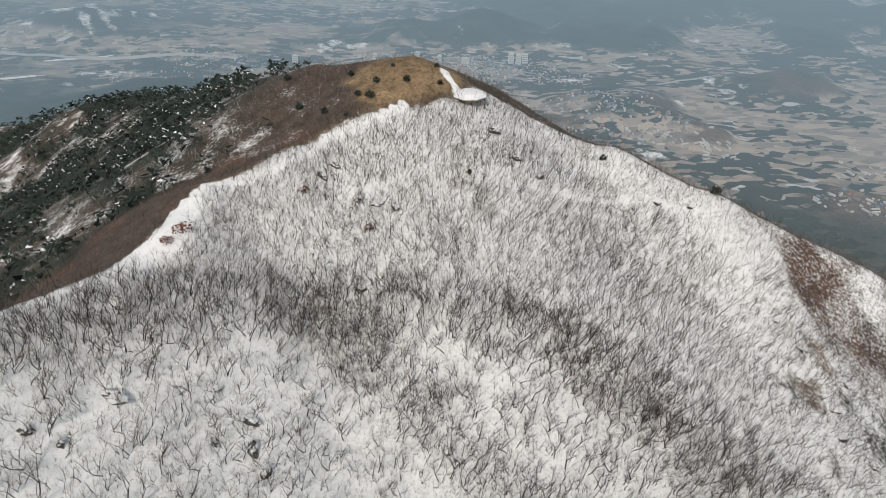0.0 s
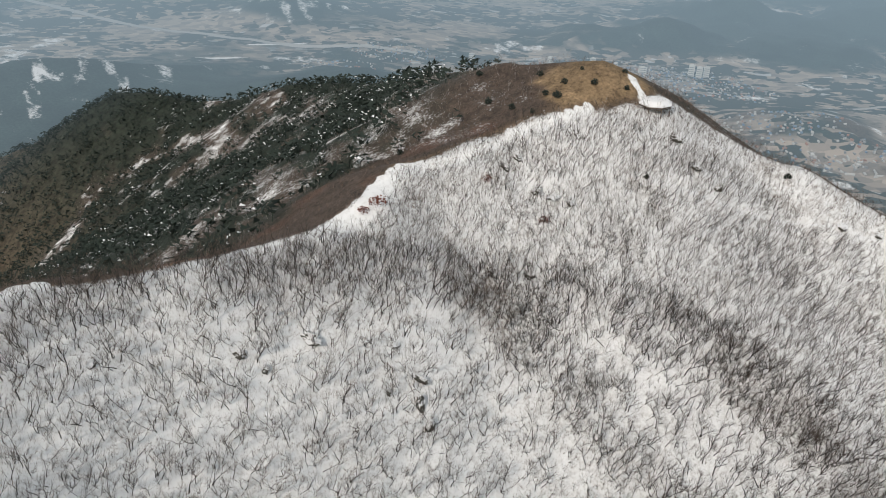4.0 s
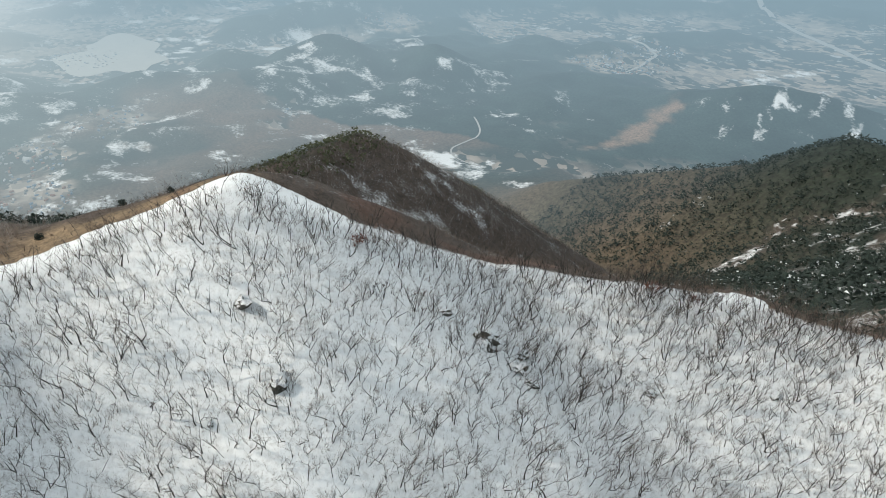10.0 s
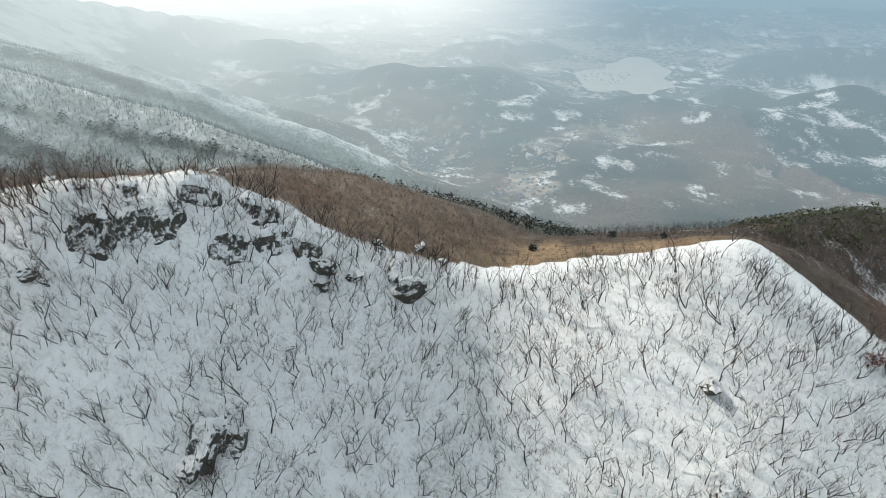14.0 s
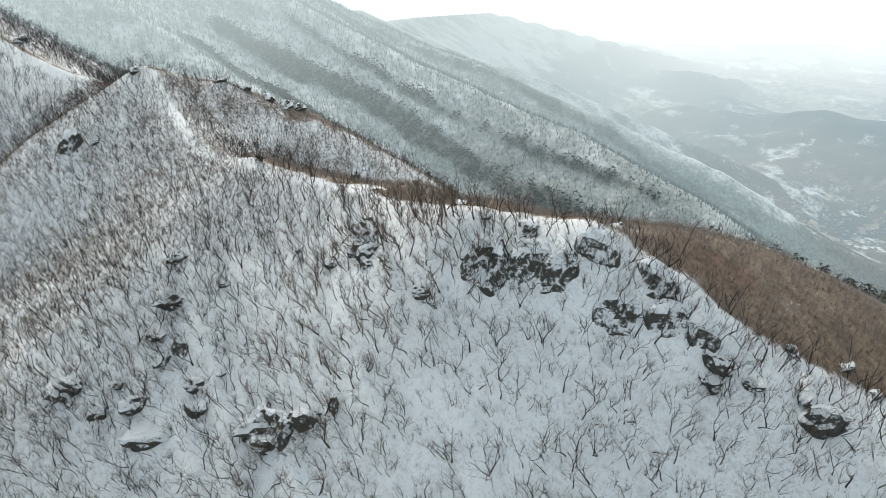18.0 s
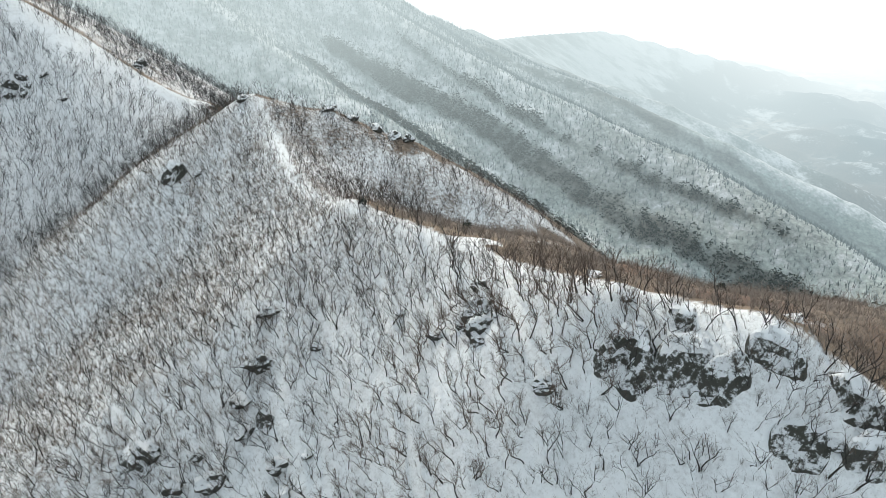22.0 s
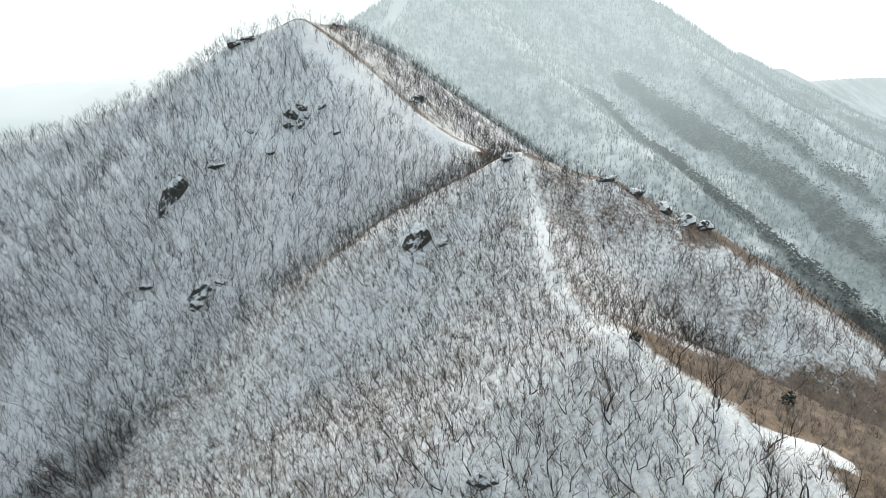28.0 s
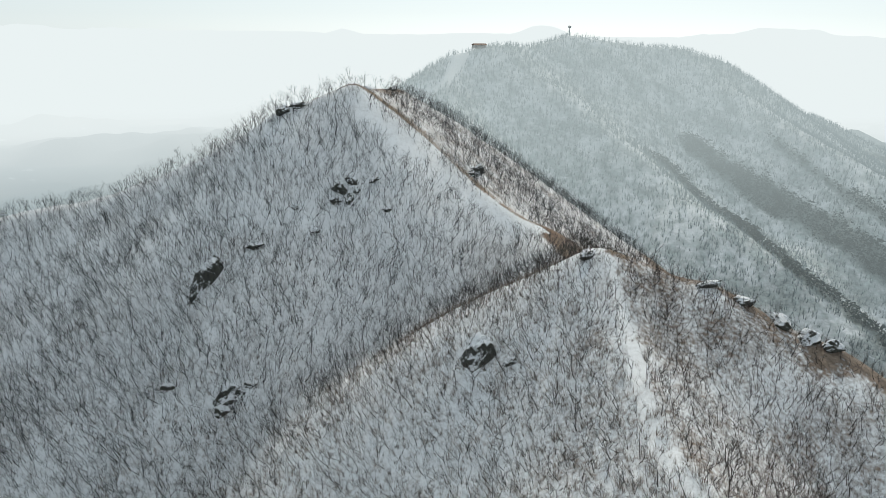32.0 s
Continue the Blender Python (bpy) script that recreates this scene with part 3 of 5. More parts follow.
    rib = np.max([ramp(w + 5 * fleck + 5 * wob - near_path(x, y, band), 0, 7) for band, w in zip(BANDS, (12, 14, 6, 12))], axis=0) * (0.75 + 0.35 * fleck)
    fc = np.array(FROST_HAZE) * (1 - rib[..., None]) + np.array(TEAL) * rib[..., None]
    cover = cover * (1 - frost_haze[..., None]) + fc * frost_haze[..., None]
    snow = snow * (1 - frost_haze) + (0.50 + 0.3 * fleck) * frost_haze * (1 - rib)
    # lower flank wood, paled by haze put into its colour
    green = ramp(-z + 12 * wob, 200, 300)[..., None]
    low_wood = np.array((0.36, 0.42, 0.42)) * (1 - green) * (1 - 0.8 * rib[..., None]) + np.array((0.20, 0.25, 0.24)) * green * (1 - 0.5 * rib[..., None])
    cover = cover * (1 - frost_haze_low[..., None]) + low_wood * frost_haze_low[..., None]
    snow = snow * (1 - frost_haze_low) + (0.42 - 0.25 * green[..., 0]) * (1 - rib) * frost_haze_low
    trail = np.max([ramp(w - near_path(x, y, p) + 0.9 * fleck + 0.6 * wob, 0, 0.9) for p, w in TRAILS], axis=0)
    snow = np.maximum(snow, trail * 1.5)
    ledge = ramp(1.2 - near_path(x, y, LEDGE), 0, 0.6)
    scree = ramp(np.where(inside(x, y, SCREE), 1.0, -1.0) * near_path(x, y, SCREE + SCREE[:1]) + 6 * fleck, -3, 4) * ramp(fleck, -0.15, 0.2)
    snow = snow * (1 - 0.38 * scree)
    bare = inner * (1 - trail) * (1 - ledge) * (1 - 0.7 * scree)
    shrub = (1 - inner) * (1 - trail) * (1 - 0.6 * behind) * (1 - 0.85 * grassy) * (which <= 7) * (1 - pine)
    pale = on_pine_ridge * (1 - pine) * (1 - grassy) * (0.6 + 0.4 * ramp(streak, -0.1, 0.15)) * ramp(x, -420, -320)
    pale = np.maximum(np.maximum(pale, face), 0.7 * behind * (1 - pine))
    return dict(trail=trail, face=face, pale=pale, knob_side=sides[5], snow=snow, cover=cover, bare=bare, shrub=shrub, pine=pine, which=which, frost_haze=frost_haze, brush=brush, rim=rim, height=h, rib=rib, frost_haze_low=frost_haze_low)


def put_attribute(me, name, values):
    if values.ndim == 2:
        at = me.attributes.new(name, "FLOAT_COLOR", "POINT")
        at.data.foreach_set("color", np.hstack([values, np.ones((len(values), 1))]).astype(np.float32).ravel())
    else:
        at = me.attributes.new(name, "FLOAT", "POINT")
        at.data.foreach_set("value", values.astype(np.float32))


# ---------------------------------------------------------------- ground
MIDDLE = (-48.0, -64.0)
EDGE = 520.0
radii = np.concatenate([np.linspace(0.02, 61, 10), np.arange(64, 370, 1.9), np.geomspace(372, EDGE, 60)])
me, gx, gy, gz = ring_mesh("ground", radii, 760, MAT_GROUND, MIDDLE)
kinds = plants(gx, gy, gz)
low = ramp(-gz, 200, 300) * (1 - np.maximum(kinds["frost_haze"], kinds["frost_haze_low"])) * (1 - kinds["face"])
valley_cover = np.array((0.070, 0.060, 0.042)) * (1 + 0.6 * fbm(gx, gy, 90, 41, 3)[:, None])
south = ramp(-gy, -120, 40)[:, None]
# southern valley floor is paler, a little haze painted into its cover colour
valley_cover = valley_cover * (1 - south) + np.array((0.115, 0.125, 0.115)) * (1 + 0.5 * fbm(gx, gy, 50, 40, 3)[:, None]) * south
put_attribute(me, "snow", kinds["snow"] * (1 - low) + 0.15 * low)
put_attribute(me, "cover", kinds["cover"] * (1 - low[:, None]) + valley_cover * low[:, None])
ground = tagged(new("ground", me), "snowy mountain ridge with brown grass and leaf litter", "ground", kind="structure")


def sunward(x, y):
    """0 away from the sun, 1 towards it."""
    r = np.hypot(x, y) + 1e-6
    return np.clip((x * sun_way.x + y * sun_way.y) / (r * math.hypot(sun_way.x, sun_way.y)) * 0.5 + 0.5, 0, 1) ** 2


# villages: x, y, houses, spread
VILLAGES = [(0, 1640, 170, 95), (155, 1620, 120, 80), (230, 1550, 80, 70), (310, 1310, 60, 60), (350, 1190, 60, 55), (-470, 1625, 60, 60), (-570, 1480, 30, 45), (-1570, 1180, 50, 60), (-1590, 1060, 30, 40), (-1680, 1340, 40, 50),
                            (-1545, 1114, 40, 60), (-2420, 790, 60, 90), (-2130, 1115, 60, 90), (-1510, 240, 30, 60), (-1475, -90, 45, 60), (-1315, -200, 36, 50), (-1120, -195, 50, 45), (-2220, -160, 60, 80), (-1565, -490, 60, 90), (-1280, -395, 70, 80), (-1180, -620, 30, 60), (620, 900, 24, 40)]


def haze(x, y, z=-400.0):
    """Share of painted haze glow over a far place: thicker towards the sun, and for the cloud that clings to the high
    summit.
    """
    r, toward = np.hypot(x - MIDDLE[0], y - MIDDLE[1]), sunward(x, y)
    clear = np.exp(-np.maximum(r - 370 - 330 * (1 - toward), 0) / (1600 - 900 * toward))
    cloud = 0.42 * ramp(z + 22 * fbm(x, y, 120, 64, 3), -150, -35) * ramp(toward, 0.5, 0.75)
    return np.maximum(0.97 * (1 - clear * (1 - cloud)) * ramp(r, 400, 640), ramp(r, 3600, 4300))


def haze_glow_colour(x, y):
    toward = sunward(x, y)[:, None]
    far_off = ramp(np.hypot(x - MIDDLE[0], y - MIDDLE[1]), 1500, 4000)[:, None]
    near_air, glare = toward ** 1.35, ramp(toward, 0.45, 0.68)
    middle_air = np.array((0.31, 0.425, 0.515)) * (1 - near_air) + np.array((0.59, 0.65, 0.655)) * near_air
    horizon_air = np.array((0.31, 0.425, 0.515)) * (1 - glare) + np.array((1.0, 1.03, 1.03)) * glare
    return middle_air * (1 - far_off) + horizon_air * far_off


radii = np.concatenate([np.geomspace(EDGE, 2300, 165), np.geomspace(2330, 4900, 32)])
me, gx, gy, gz = ring_mesh("backdrop", radii, 880, MAT_FAR, MIDDLE)
r = np.hypot(gx - MIDDLE[0], gy - MIDDLE[1])
# outer rim added up to the horizon, all haze glow, to cover low sky
gz = gz + 455 * ramp(r, 4250, 4880)
me.vertices.foreach_set("co", np.stack([gx, gy, gz], -1).astype(np.float32).ravel())
me.update()
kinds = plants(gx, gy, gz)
hilly = ramp(gz + 7 * fbm(gx, gy, 60, 43, 3), FLOOR + 2, FLOOR + 12)
wood = np.array((0.026, 0.044, 0.041)) * (1 + 0.5 * fbm(gx, gy, 70, 42, 3)[:, None])
russet = ramp(fbm(gx, gy, 260, 44, 5), -0.25, 0.4)[:, None]
wood = wood * (1 - 0.75 * russet) + np.array((0.17, 0.115, 0.085)) * 0.75 * russet
near_wood = (ramp(1200 - r, 0, 300) * ramp(gy, -40, 120))[:, None]
wood = wood * (1 - 0.7 * near_wood) + np.array((0.075, 0.064, 0.045)) * (1 + 0.6 * fbm(gx, gy, 80, 41, 4)[:, None]) * 0.7 * near_wood
hill = (kinds["which"] == 12)[:, None]
wood = np.where(hill, np.array((0.026, 0.042, 0.038)) * (1 + 0.6 * fbm(gx, gy, 40, 54, 4)[:, None]), wood)
frost_haze = np.maximum(kinds["frost_haze"], kinds["frost_haze_low"] * ramp(gz, FLOOR + 70, FLOOR + 140))
cover = wood * (1 - frost_haze[:, None]) + kinds["cover"] * frost_haze[:, None]
slide = ramp(1 - np.hypot((0.43 * (gx + 1085) - 0.9 * (gy - 850)) / 190, (0.9 * (gx + 1085) + 0.43 * (gy - 850)) / 50) + 1.2 * fbm(gx, gy, 45, 45, 5), 0.2, 0.8)
down = fbm(-0.85 * gx - 0.52 * gy, 0.22 * (0.52 * gx - 0.85 * gy), 24, 55, 4) + 0.3 * fbm(gx, gy, 22, 56, 3)
kinds["snow_streaks"] = hill[:, 0] * ramp(down, -0.1, 0.35) * ramp(gz, FLOOR + 15, FLOOR + 35) * ramp(FLOOR + 90 - gz, 0, 16) * ramp(gx, -1075, -1020) * ramp(-gx, 690, 760)
cover = cover * (1 - slide[:, None]) + np.array((0.24, 0.165, 0.12)) * slide[:, None]
west = ramp(-gx, 800, 1000) * ramp(-gy, -950, -600)
step = 14.0
east_fall, north_fall = (gz - land(gx + step, gy)[0]) / step, (gz - land(gx, gy + step)[0]) / step
shady = ramp(0.75 * north_fall + 0.65 * east_fall, 0.03, 0.22) * ramp(fbm(gx, gy, 120, 57, 4), -0.25, 0.35)
white = np.maximum(ramp(fbm(gx, gy, 90, 46, 5) + 0.10 * west, 0.26, 0.5), 0.8 * shady * ramp(fbm(gx, gy, 22, 58, 4), -0.35, 0.25) * (0.25 + 0.75 * west))
rag = fbm(gx, gy, 50, 47, 5) + 0.35 * fbm(gx, gy, 13, 48, 3)
white = white * ramp(fbm(gx, gy, 17, 49, 4), -0.45, 0.1)
for x, y, w, d in [(-1668, -487, 55, 40), (-1594, -265, 85, 42), (-921, -371, 62, 50), (-878, -467, 90, 60), (-2883, -1247, 240, 120), (-2350, 510, 130, 70), (-1470, 294, 70, 45), (-1427, 243, 38, 26), (-1340, -66, 80, 36), (-1211, -164, 46, 30),
                   (-1471, 325, 70, 42), (-1483, 421, 46, 40), (-1383, 443, 28, 18), (-1498, 716, 70, 60), (-1898, 657, 110, 40), (-1040, 475, 30, 13), (-1340, -470, 120, 90), (-1450, -620, 140, 90), (-2600, -500, 200, 100), (-1010, -560, 110, 60), (-1160, -330, 90, 34)]:
    white = np.maximum(white, ramp(1 - np.hypot((gx - x) / w, (gy - y) / d) + 1.5 * rag, 0.1, 0.5) * ramp(fbm(gx, gy, 12, 50, 3), -0.6, -0.1))
near_land = ramp(1000 - r, 0, 160) * (1 - ramp(-gz, 200, 300) * (1 - np.maximum(kinds["frost_haze"], kinds["frost_haze_low"])) * (1 - kinds["face"]))
far_snow = 0.05 + west * (0.14 + 0.3 * fbm(gx, gy, 45, 53, 4)) + 0.54 * white * (0.55 + 0.45 * (1 - hilly)) + 0.35 * frost_haze + 0.46 * kinds["snow_streaks"]
put_attribute(me, "snow", kinds["snow"] * near_land + far_snow * (1 - near_land))
cover = kinds["cover"] * near_land[:, None] + cover * (1 - near_land[:, None])
put_attribute(me, "cover", cover)
open_land = (1 - hilly) * (1 - frost_haze)
for x, y, count, spread in VILLAGES:
    open_land = np.maximum(open_land, ramp(1.5 - np.hypot((gx - x) / 2.0, gy - y) / spread + 1.9 * rag, 0.2, 0.9))
# the broad farmed plain to the north-west
basin = np.maximum(1 - np.hypot((gx + 900) / 1050, (gy - 1980) / 430), 1 - np.hypot((gx + 1300) / 1700, (gy - 2700) / 900))
open_land = np.maximum(open_land, ramp(basin + 0.25 * rag + 0.25 * fbm(gx, gy, 300, 51, 4), 0.08, 0.3) * (1 - frost_haze))
open_land = open_land * ramp(FLOOR + 42 - gz, 0, 22) * (1 - 0.9 * ramp(gx, 440, 500) * ramp(960 - gy + 120 * rag, 0, 80))
put_attribute(me, "plain", open_land * (1 - near_land))
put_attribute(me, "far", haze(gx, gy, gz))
put_attribute(me, "haze_tint", haze_glow_colour(gx, gy))
backdrop = tagged(new("backdrop", me), "hazy winter valley with fields, woods and low hills", "backdrop", kind="structure")


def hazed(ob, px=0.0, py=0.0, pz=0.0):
    """Give a far thing its share and tint of painted haze glow."""
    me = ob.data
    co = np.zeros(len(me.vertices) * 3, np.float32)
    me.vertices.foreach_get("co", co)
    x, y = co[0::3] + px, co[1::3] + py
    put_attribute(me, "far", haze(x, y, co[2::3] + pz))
    put_attribute(me, "haze_tint", haze_glow_colour(x, y))
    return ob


# ---------------------------------------------------------------- trees
def tube(pts, rad, sides=3):
    """A tapered stem along points."""
    pts, rad = np.asarray(pts, float), np.asarray(rad, float)
    n = len(pts)
    way = np.gradient(pts, axis=0)
    way /= np.linalg.norm(way, axis=1)[:, None] + 1e-9
    u = np.cross(way, (0.31, 0.95, 0.05))
    u /= np.linalg.norm(u, axis=1)[:, None] + 1e-9
    v = np.cross(way, u)
    a = np.arange(sides) * 2 * np.pi / sides
    ring = pts[:, None] + rad[:, None, None] * (np.cos(a)[None, :, None] * u[:, None] + np.sin(a)[None, :, None] * v[:, None])
    i = np.arange(n * sides).reshape(n, sides)
    j = np.roll(i, -1, axis=1)
    q = np.stack([i[:-1], j[:-1], j[1:], i[1:]], -1).reshape(-1, 4)
    return ring.reshape(-1, 3), np.vstack([q[:, [0, 1, 2]], q[:, [0, 2, 3]]])


def bundle(pieces):
    """Several (verts, faces) as one."""
    vs, fs, base = [], [], 0
    for v, f in pieces:
        vs.append(v)
        fs.append(f + base)
        base += len(v)
    return np.vstack(vs), np.vstack(fs)


def stem(rng, start, way, length, steps, crook, lift):
    pts, p, w = [np.array(start, float)], np.array(start, float), np.array(way, float)
    for _ in range(steps):
        w = w + rng.normal(0, crook, 3) + (0, 0, lift)
        w /= np.linalg.norm(w)
        p = p + w * length / steps
        pts.append(p)
    return np.array(pts)


def blade(rng, pts, width, tip=0.0):
    """A thin branch as a tapered strip, for the many trees of the wood."""
    side = np.cross(pts[-1] - pts[0], rng.normal(0, 1, 3))
    side *= width / (np.linalg.norm(side) + 1e-9)
    n = len(pts)
    k = np.linspace(1, tip, n)[:-1, None]
    v = np.vstack([pts[:-1] - k * side, pts[:-1] + k * side, pts[-1:]])
    f = [(q, n - 1 + q, n + q) for q in range(n - 2)] + [(q, n + q, q + 1) for q in range(n - 2)] + [(n - 2, 2 * n - 3, 2 * n - 2)]
    return v, np.array(f)


def bare_tree(seed, tall=5.0, stems=1, leaders=3, limbs=3, twigs=6, fine=False, thin=0.013, stout=1.0, joints=4):
    """A crooked leafless oak: a bent trunk that forks into rising leaders, limbs and a fan of fine twigs.
    (trunk, limbs, twigs), each as verts and faces. leaders a stem, limbs a leader, twigs a limb."""
    rng = np.random.default_rng(seed)
    trunk, limb, twig = [], [], []

    def way_of(a, out, up=1.0):
        w = np.array((out * math.cos(a), out * math.sin(a), up))
        return w / np.linalg.norm(w)

    for s in range(stems):
        a = rng.uniform(0, 6.28)
        size = tall * (1 if s == 0 else rng.uniform(0.6, 0.9))
        bole = size * rng.uniform(0.36, 0.52)
        pts = stem(rng, (0.15 * math.cos(a) * s, 0.15 * math.sin(a) * s, -0.25), way_of(a, rng.uniform(0.2, 0.75)), bole + 0.25, joints, 0.2, 0.16)
        thick = 0.0165 * stout * size
        rad = np.linspace(thick, 0.62 * thick, len(pts))
        trunk.append(tube(pts, rad, 5 if fine else 3) if fine else blade(rng, pts, thick, 0.5))
        first = rng.uniform(0, 6.28)
        for n in range(leaders):
            u = rng.uniform(0.55, 1.0) if n else 1.0
            k = min(int(u * (len(pts) - 1)), len(pts) - 2)
            p = pts[k] + (pts[k + 1] - pts[k]) * (u * (len(pts) - 1) - k)
            b = first + 6.28 * n / leaders + rng.normal(0, 0.5)
            lead = stem(rng, p, way_of(b, rng.uniform(0.25, 0.85)), size * rng.uniform(0.36, 0.6), joints, 0.22, 0.12)
            if fine:
                limb.append(tube(lead, np.linspace(0.0095 * size, 0.0035 * size, len(lead)), 3))
            else:
                limb.append(blade(rng, lead, 0.0092 * stout * size, 0.3))
            for m in range(limbs):
                v = rng.uniform(0.15, 0.9) * (len(lead) - 1)
                k = min(int(v), len(lead) - 2)
                q = lead[k] + (lead[k + 1] - lead[k]) * (v - k)
                side = stem(rng, q, way_of(b + rng.normal(0, 1.1), rng.uniform(0.5, 1.3)), size * rng.uniform(0.16, 0.3), 2, 0.25, 0.14)
                limb.append(blade(rng, side if fine else side[::2], 0.005 * stout * size, 0.2))
                for _ in range(twigs):
                    k = rng.integers(0, 2)
                    t = side[k] + (side[k + 1] - side[k]) * rng.uniform(0.2, 1)
                    w = side[k + 1] - side[k]
                    w = w / (np.linalg.norm(w) + 1e-9) + rng.normal(0, 0.42, 3) + (0, 0, 0.2)
                    w /= np.linalg.norm(w)
                    wide = np.cross(w, rng.normal(0, 1, 3))
                    wide *= thin / (np.linalg.norm(wide) + 1e-9)
                    twig.append((np.array([t - wide, t + wide, t + w * size * rng.uniform(0.1, 0.24)]), np.array([[0, 1, 2]])))
    return bundle(trunk), bundle(limb), bundle(twig)


def shrub(seed, tall=1.5, twigs=11, width=0.026):
    """A leafless bush of thin upright shoots."""
    rng = np.random.default_rng(seed)
    made = []
    for _ in range(twigs):
        a, o = rng.uniform(0, 6.28), abs(rng.normal(0, 0.4))
        p = np.array((0.4 * o * math.cos(a), 0.4 * o * math.sin(a), -0.1))
        w = np.array((o * math.cos(a), o * math.sin(a), 1.0)) * tall * rng.uniform(0.5, 1.0)
        side = np.array((-math.sin(a), math.cos(a), rng.normal(0, 0.2))) * width
        made.append((np.array([p - side, p + side, p + w + rng.normal(0, 0.15, 3)]), np.array([[0, 1, 2]])))
    return bundle(made)


def clumps(rng, shape, count, size):
    """A crown of small ragged tufts; shape gives a point of the crown for three random numbers."""
    made = []
    for _ in range(count):
        c = np.array(shape(*rng.uniform(0, 1, 3)))
        pts = c + rng.normal(0, size, (4, 3)) * (1, 1, 0.6)
        made.append((pts, np.array([[0, 1, 2], [0, 2, 3], [0, 3, 1], [1, 3, 2]])))
    return bundle(made)


def pine_tree(seed, tall=5.0, count=5):
    """A mountain pine: (trunk, crown)."""
    rng = np.random.default_rng(seed)
    pts = stem(rng, (0, 0, -0.3), (rng.normal(0, 0.1), rng.normal(0, 0.1), 1), tall * 0.85, 2, 0.08, 0.0)

    def shape(a, b, c):
        z = 0.25 + 0.75 * b
        rad = 0.52 * (1.15 - z) ** 0.5 * math.sqrt(c) + 0.03
        return tall * rad * math.cos(6.28 * a), tall * rad * math.sin(6.28 * a), tall * z

    return blade(rng, pts, 0.03 * tall, 0.4), clumps(rng, shape, count, 0.17 * tall)


def scatter(rng, box, count, want):
    """Places of plants: x, y, ground height; kept where chance beats the wanted share."""
    x, y = rng.uniform(box[0], box[1], count), rng.uniform(box[2], box[3], count)
    z = land(x, y)[0]
    k = plants(x, y, z)
    keep = rng.uniform(0, 1, count) < want(k, x, y, z)
    return x[keep], y[keep], z[keep], {n: v[keep] for n, v in k.items()}


def scatter_even(rng, box, cell, want):
    """Places as scatter() gives them, but one to a jittered cell, as trees share out the ground."""
    u, w = np.meshgrid(np.arange(box[0], box[1], cell), np.arange(box[2], box[3], cell))
    x, y = u.ravel() + cell * rng.uniform(-0.1, 1.1, u.size), w.ravel() + cell * rng.uniform(-0.1, 1.1, u.size)
    z = land(x, y)[0]
    k = plants(x, y, z)
    keep = rng.uniform(0, 1, len(x)) < want(k, x, y, z)
    return x[keep], y[keep], z[keep], {n: v[keep] for n, v in k.items()}


def downhill(x, y):
    """Which way, and how far, trees lean out over the slope."""
    h = land(x, y)[0]
    gx, gy = (h - land(x + 4, y)[0]) / 4, (h - land(x, y + 4)[0]) / 4
    steep = np.hypot(gx, gy) + 1e-6
    k = np.minimum(0.42 * steep, 0.34) / steep * ramp(np.where(inside(x, y, BOWL), 1.0, -1.0) * near_path(x, y, BOWL_RIM), -2, 6)
    return gx * k, gy * k


def planted(kinds, x, y, z, rng, small, large, lean=0.12, out=None):
    """One joined mesh of many plants, each a turned, scaled and tilted copy of one of the kinds."""
    vs, fs, base = [], [], 0
    pick = rng.integers(0, len(kinds), len(x))
    for n, (v, f) in enumerate(kinds):
        here = np.where(pick == n)[0]
        if not len(here):
            continue
        a, s = rng.uniform(0, 6.28, len(here)), rng.uniform(small, large, len(here))
        c, d = np.cos(a)[:, None], np.sin(a)[:, None]
        lx, ly = rng.normal(0, lean, (2, len(here), 1))
        if out is not None:
            lx, ly = lx + out[0][here][:, None], ly + out[1][here][:, None]
        vx, vy, vz = v[None, :, 0], v[None, :, 1], v[None, :, 2]
        px = s[:, None] * (c * vx - d * vy + lx * vz) + x[here][:, None]
        py = s[:, None] * (d * vx + c * vy + ly * vz) + y[here][:, None]
        pz = s[:, None] * np.broadcast_to(vz, (len(here), len(v))) + z[here][:, None]
        vs.append(np.stack([px, py, pz], -1).reshape(-1, 3))
        fs.append((f[None] + base + (np.arange(len(here)) * len(v))[:, None, None]).reshape(-1, 3))
        base += len(here) * len(v)
    return np.vstack(vs), np.vstack(fs)


def part(name, data, parent, label=""):
    ob = new(name, data)
    ob.parent = parent
    return tagged(ob, label)


def stuff(name, arrays, mat, label, category):
    return tagged(new(name, mesh_from(name, *arrays, mat)), label, category, kind="stuff")


rng = np.random.default_rng(7)
FINE_OAKS = [bare_tree(100 + k, 4.6 + 0.16 * k, 1 if k % 3 else 2, 3, 4, 7, True) for k in range(10)]
OAKS = [bare_tree(120 + k, 4.4 + 0.16 * k, 1 if k % 4 else 2, 3, 3, 4, thin=0.015, joints=3) for k in range(14)]
THIN_OAKS = [bare_tree(140 + k, 4.3 + 0.14 * k, 1, 3, 2, 4, thin=0.018, stout=0.85, joints=2) for k in range(12)]
FAR_OAKS = [bare_tree(160 + k, 4.0 + 0.12 * k, 1, 2, 2, 2, thin=0.024, stout=0.66, joints=2) for k in range(10)]
SPRIGS = [bare_tree(180 + k, 3.8 + 0.12 * k, 1, 2, 1, 3, thin=0.034, stout=0.9, joints=2) for k in range(8)]


# how far down the bowl the wood is planted, north to south
EAST_Y = [-440, -390, -340, -290, -250, -210, -170, -130, -90, -50, -10, 30, 50, 70, 90, 110, 150]
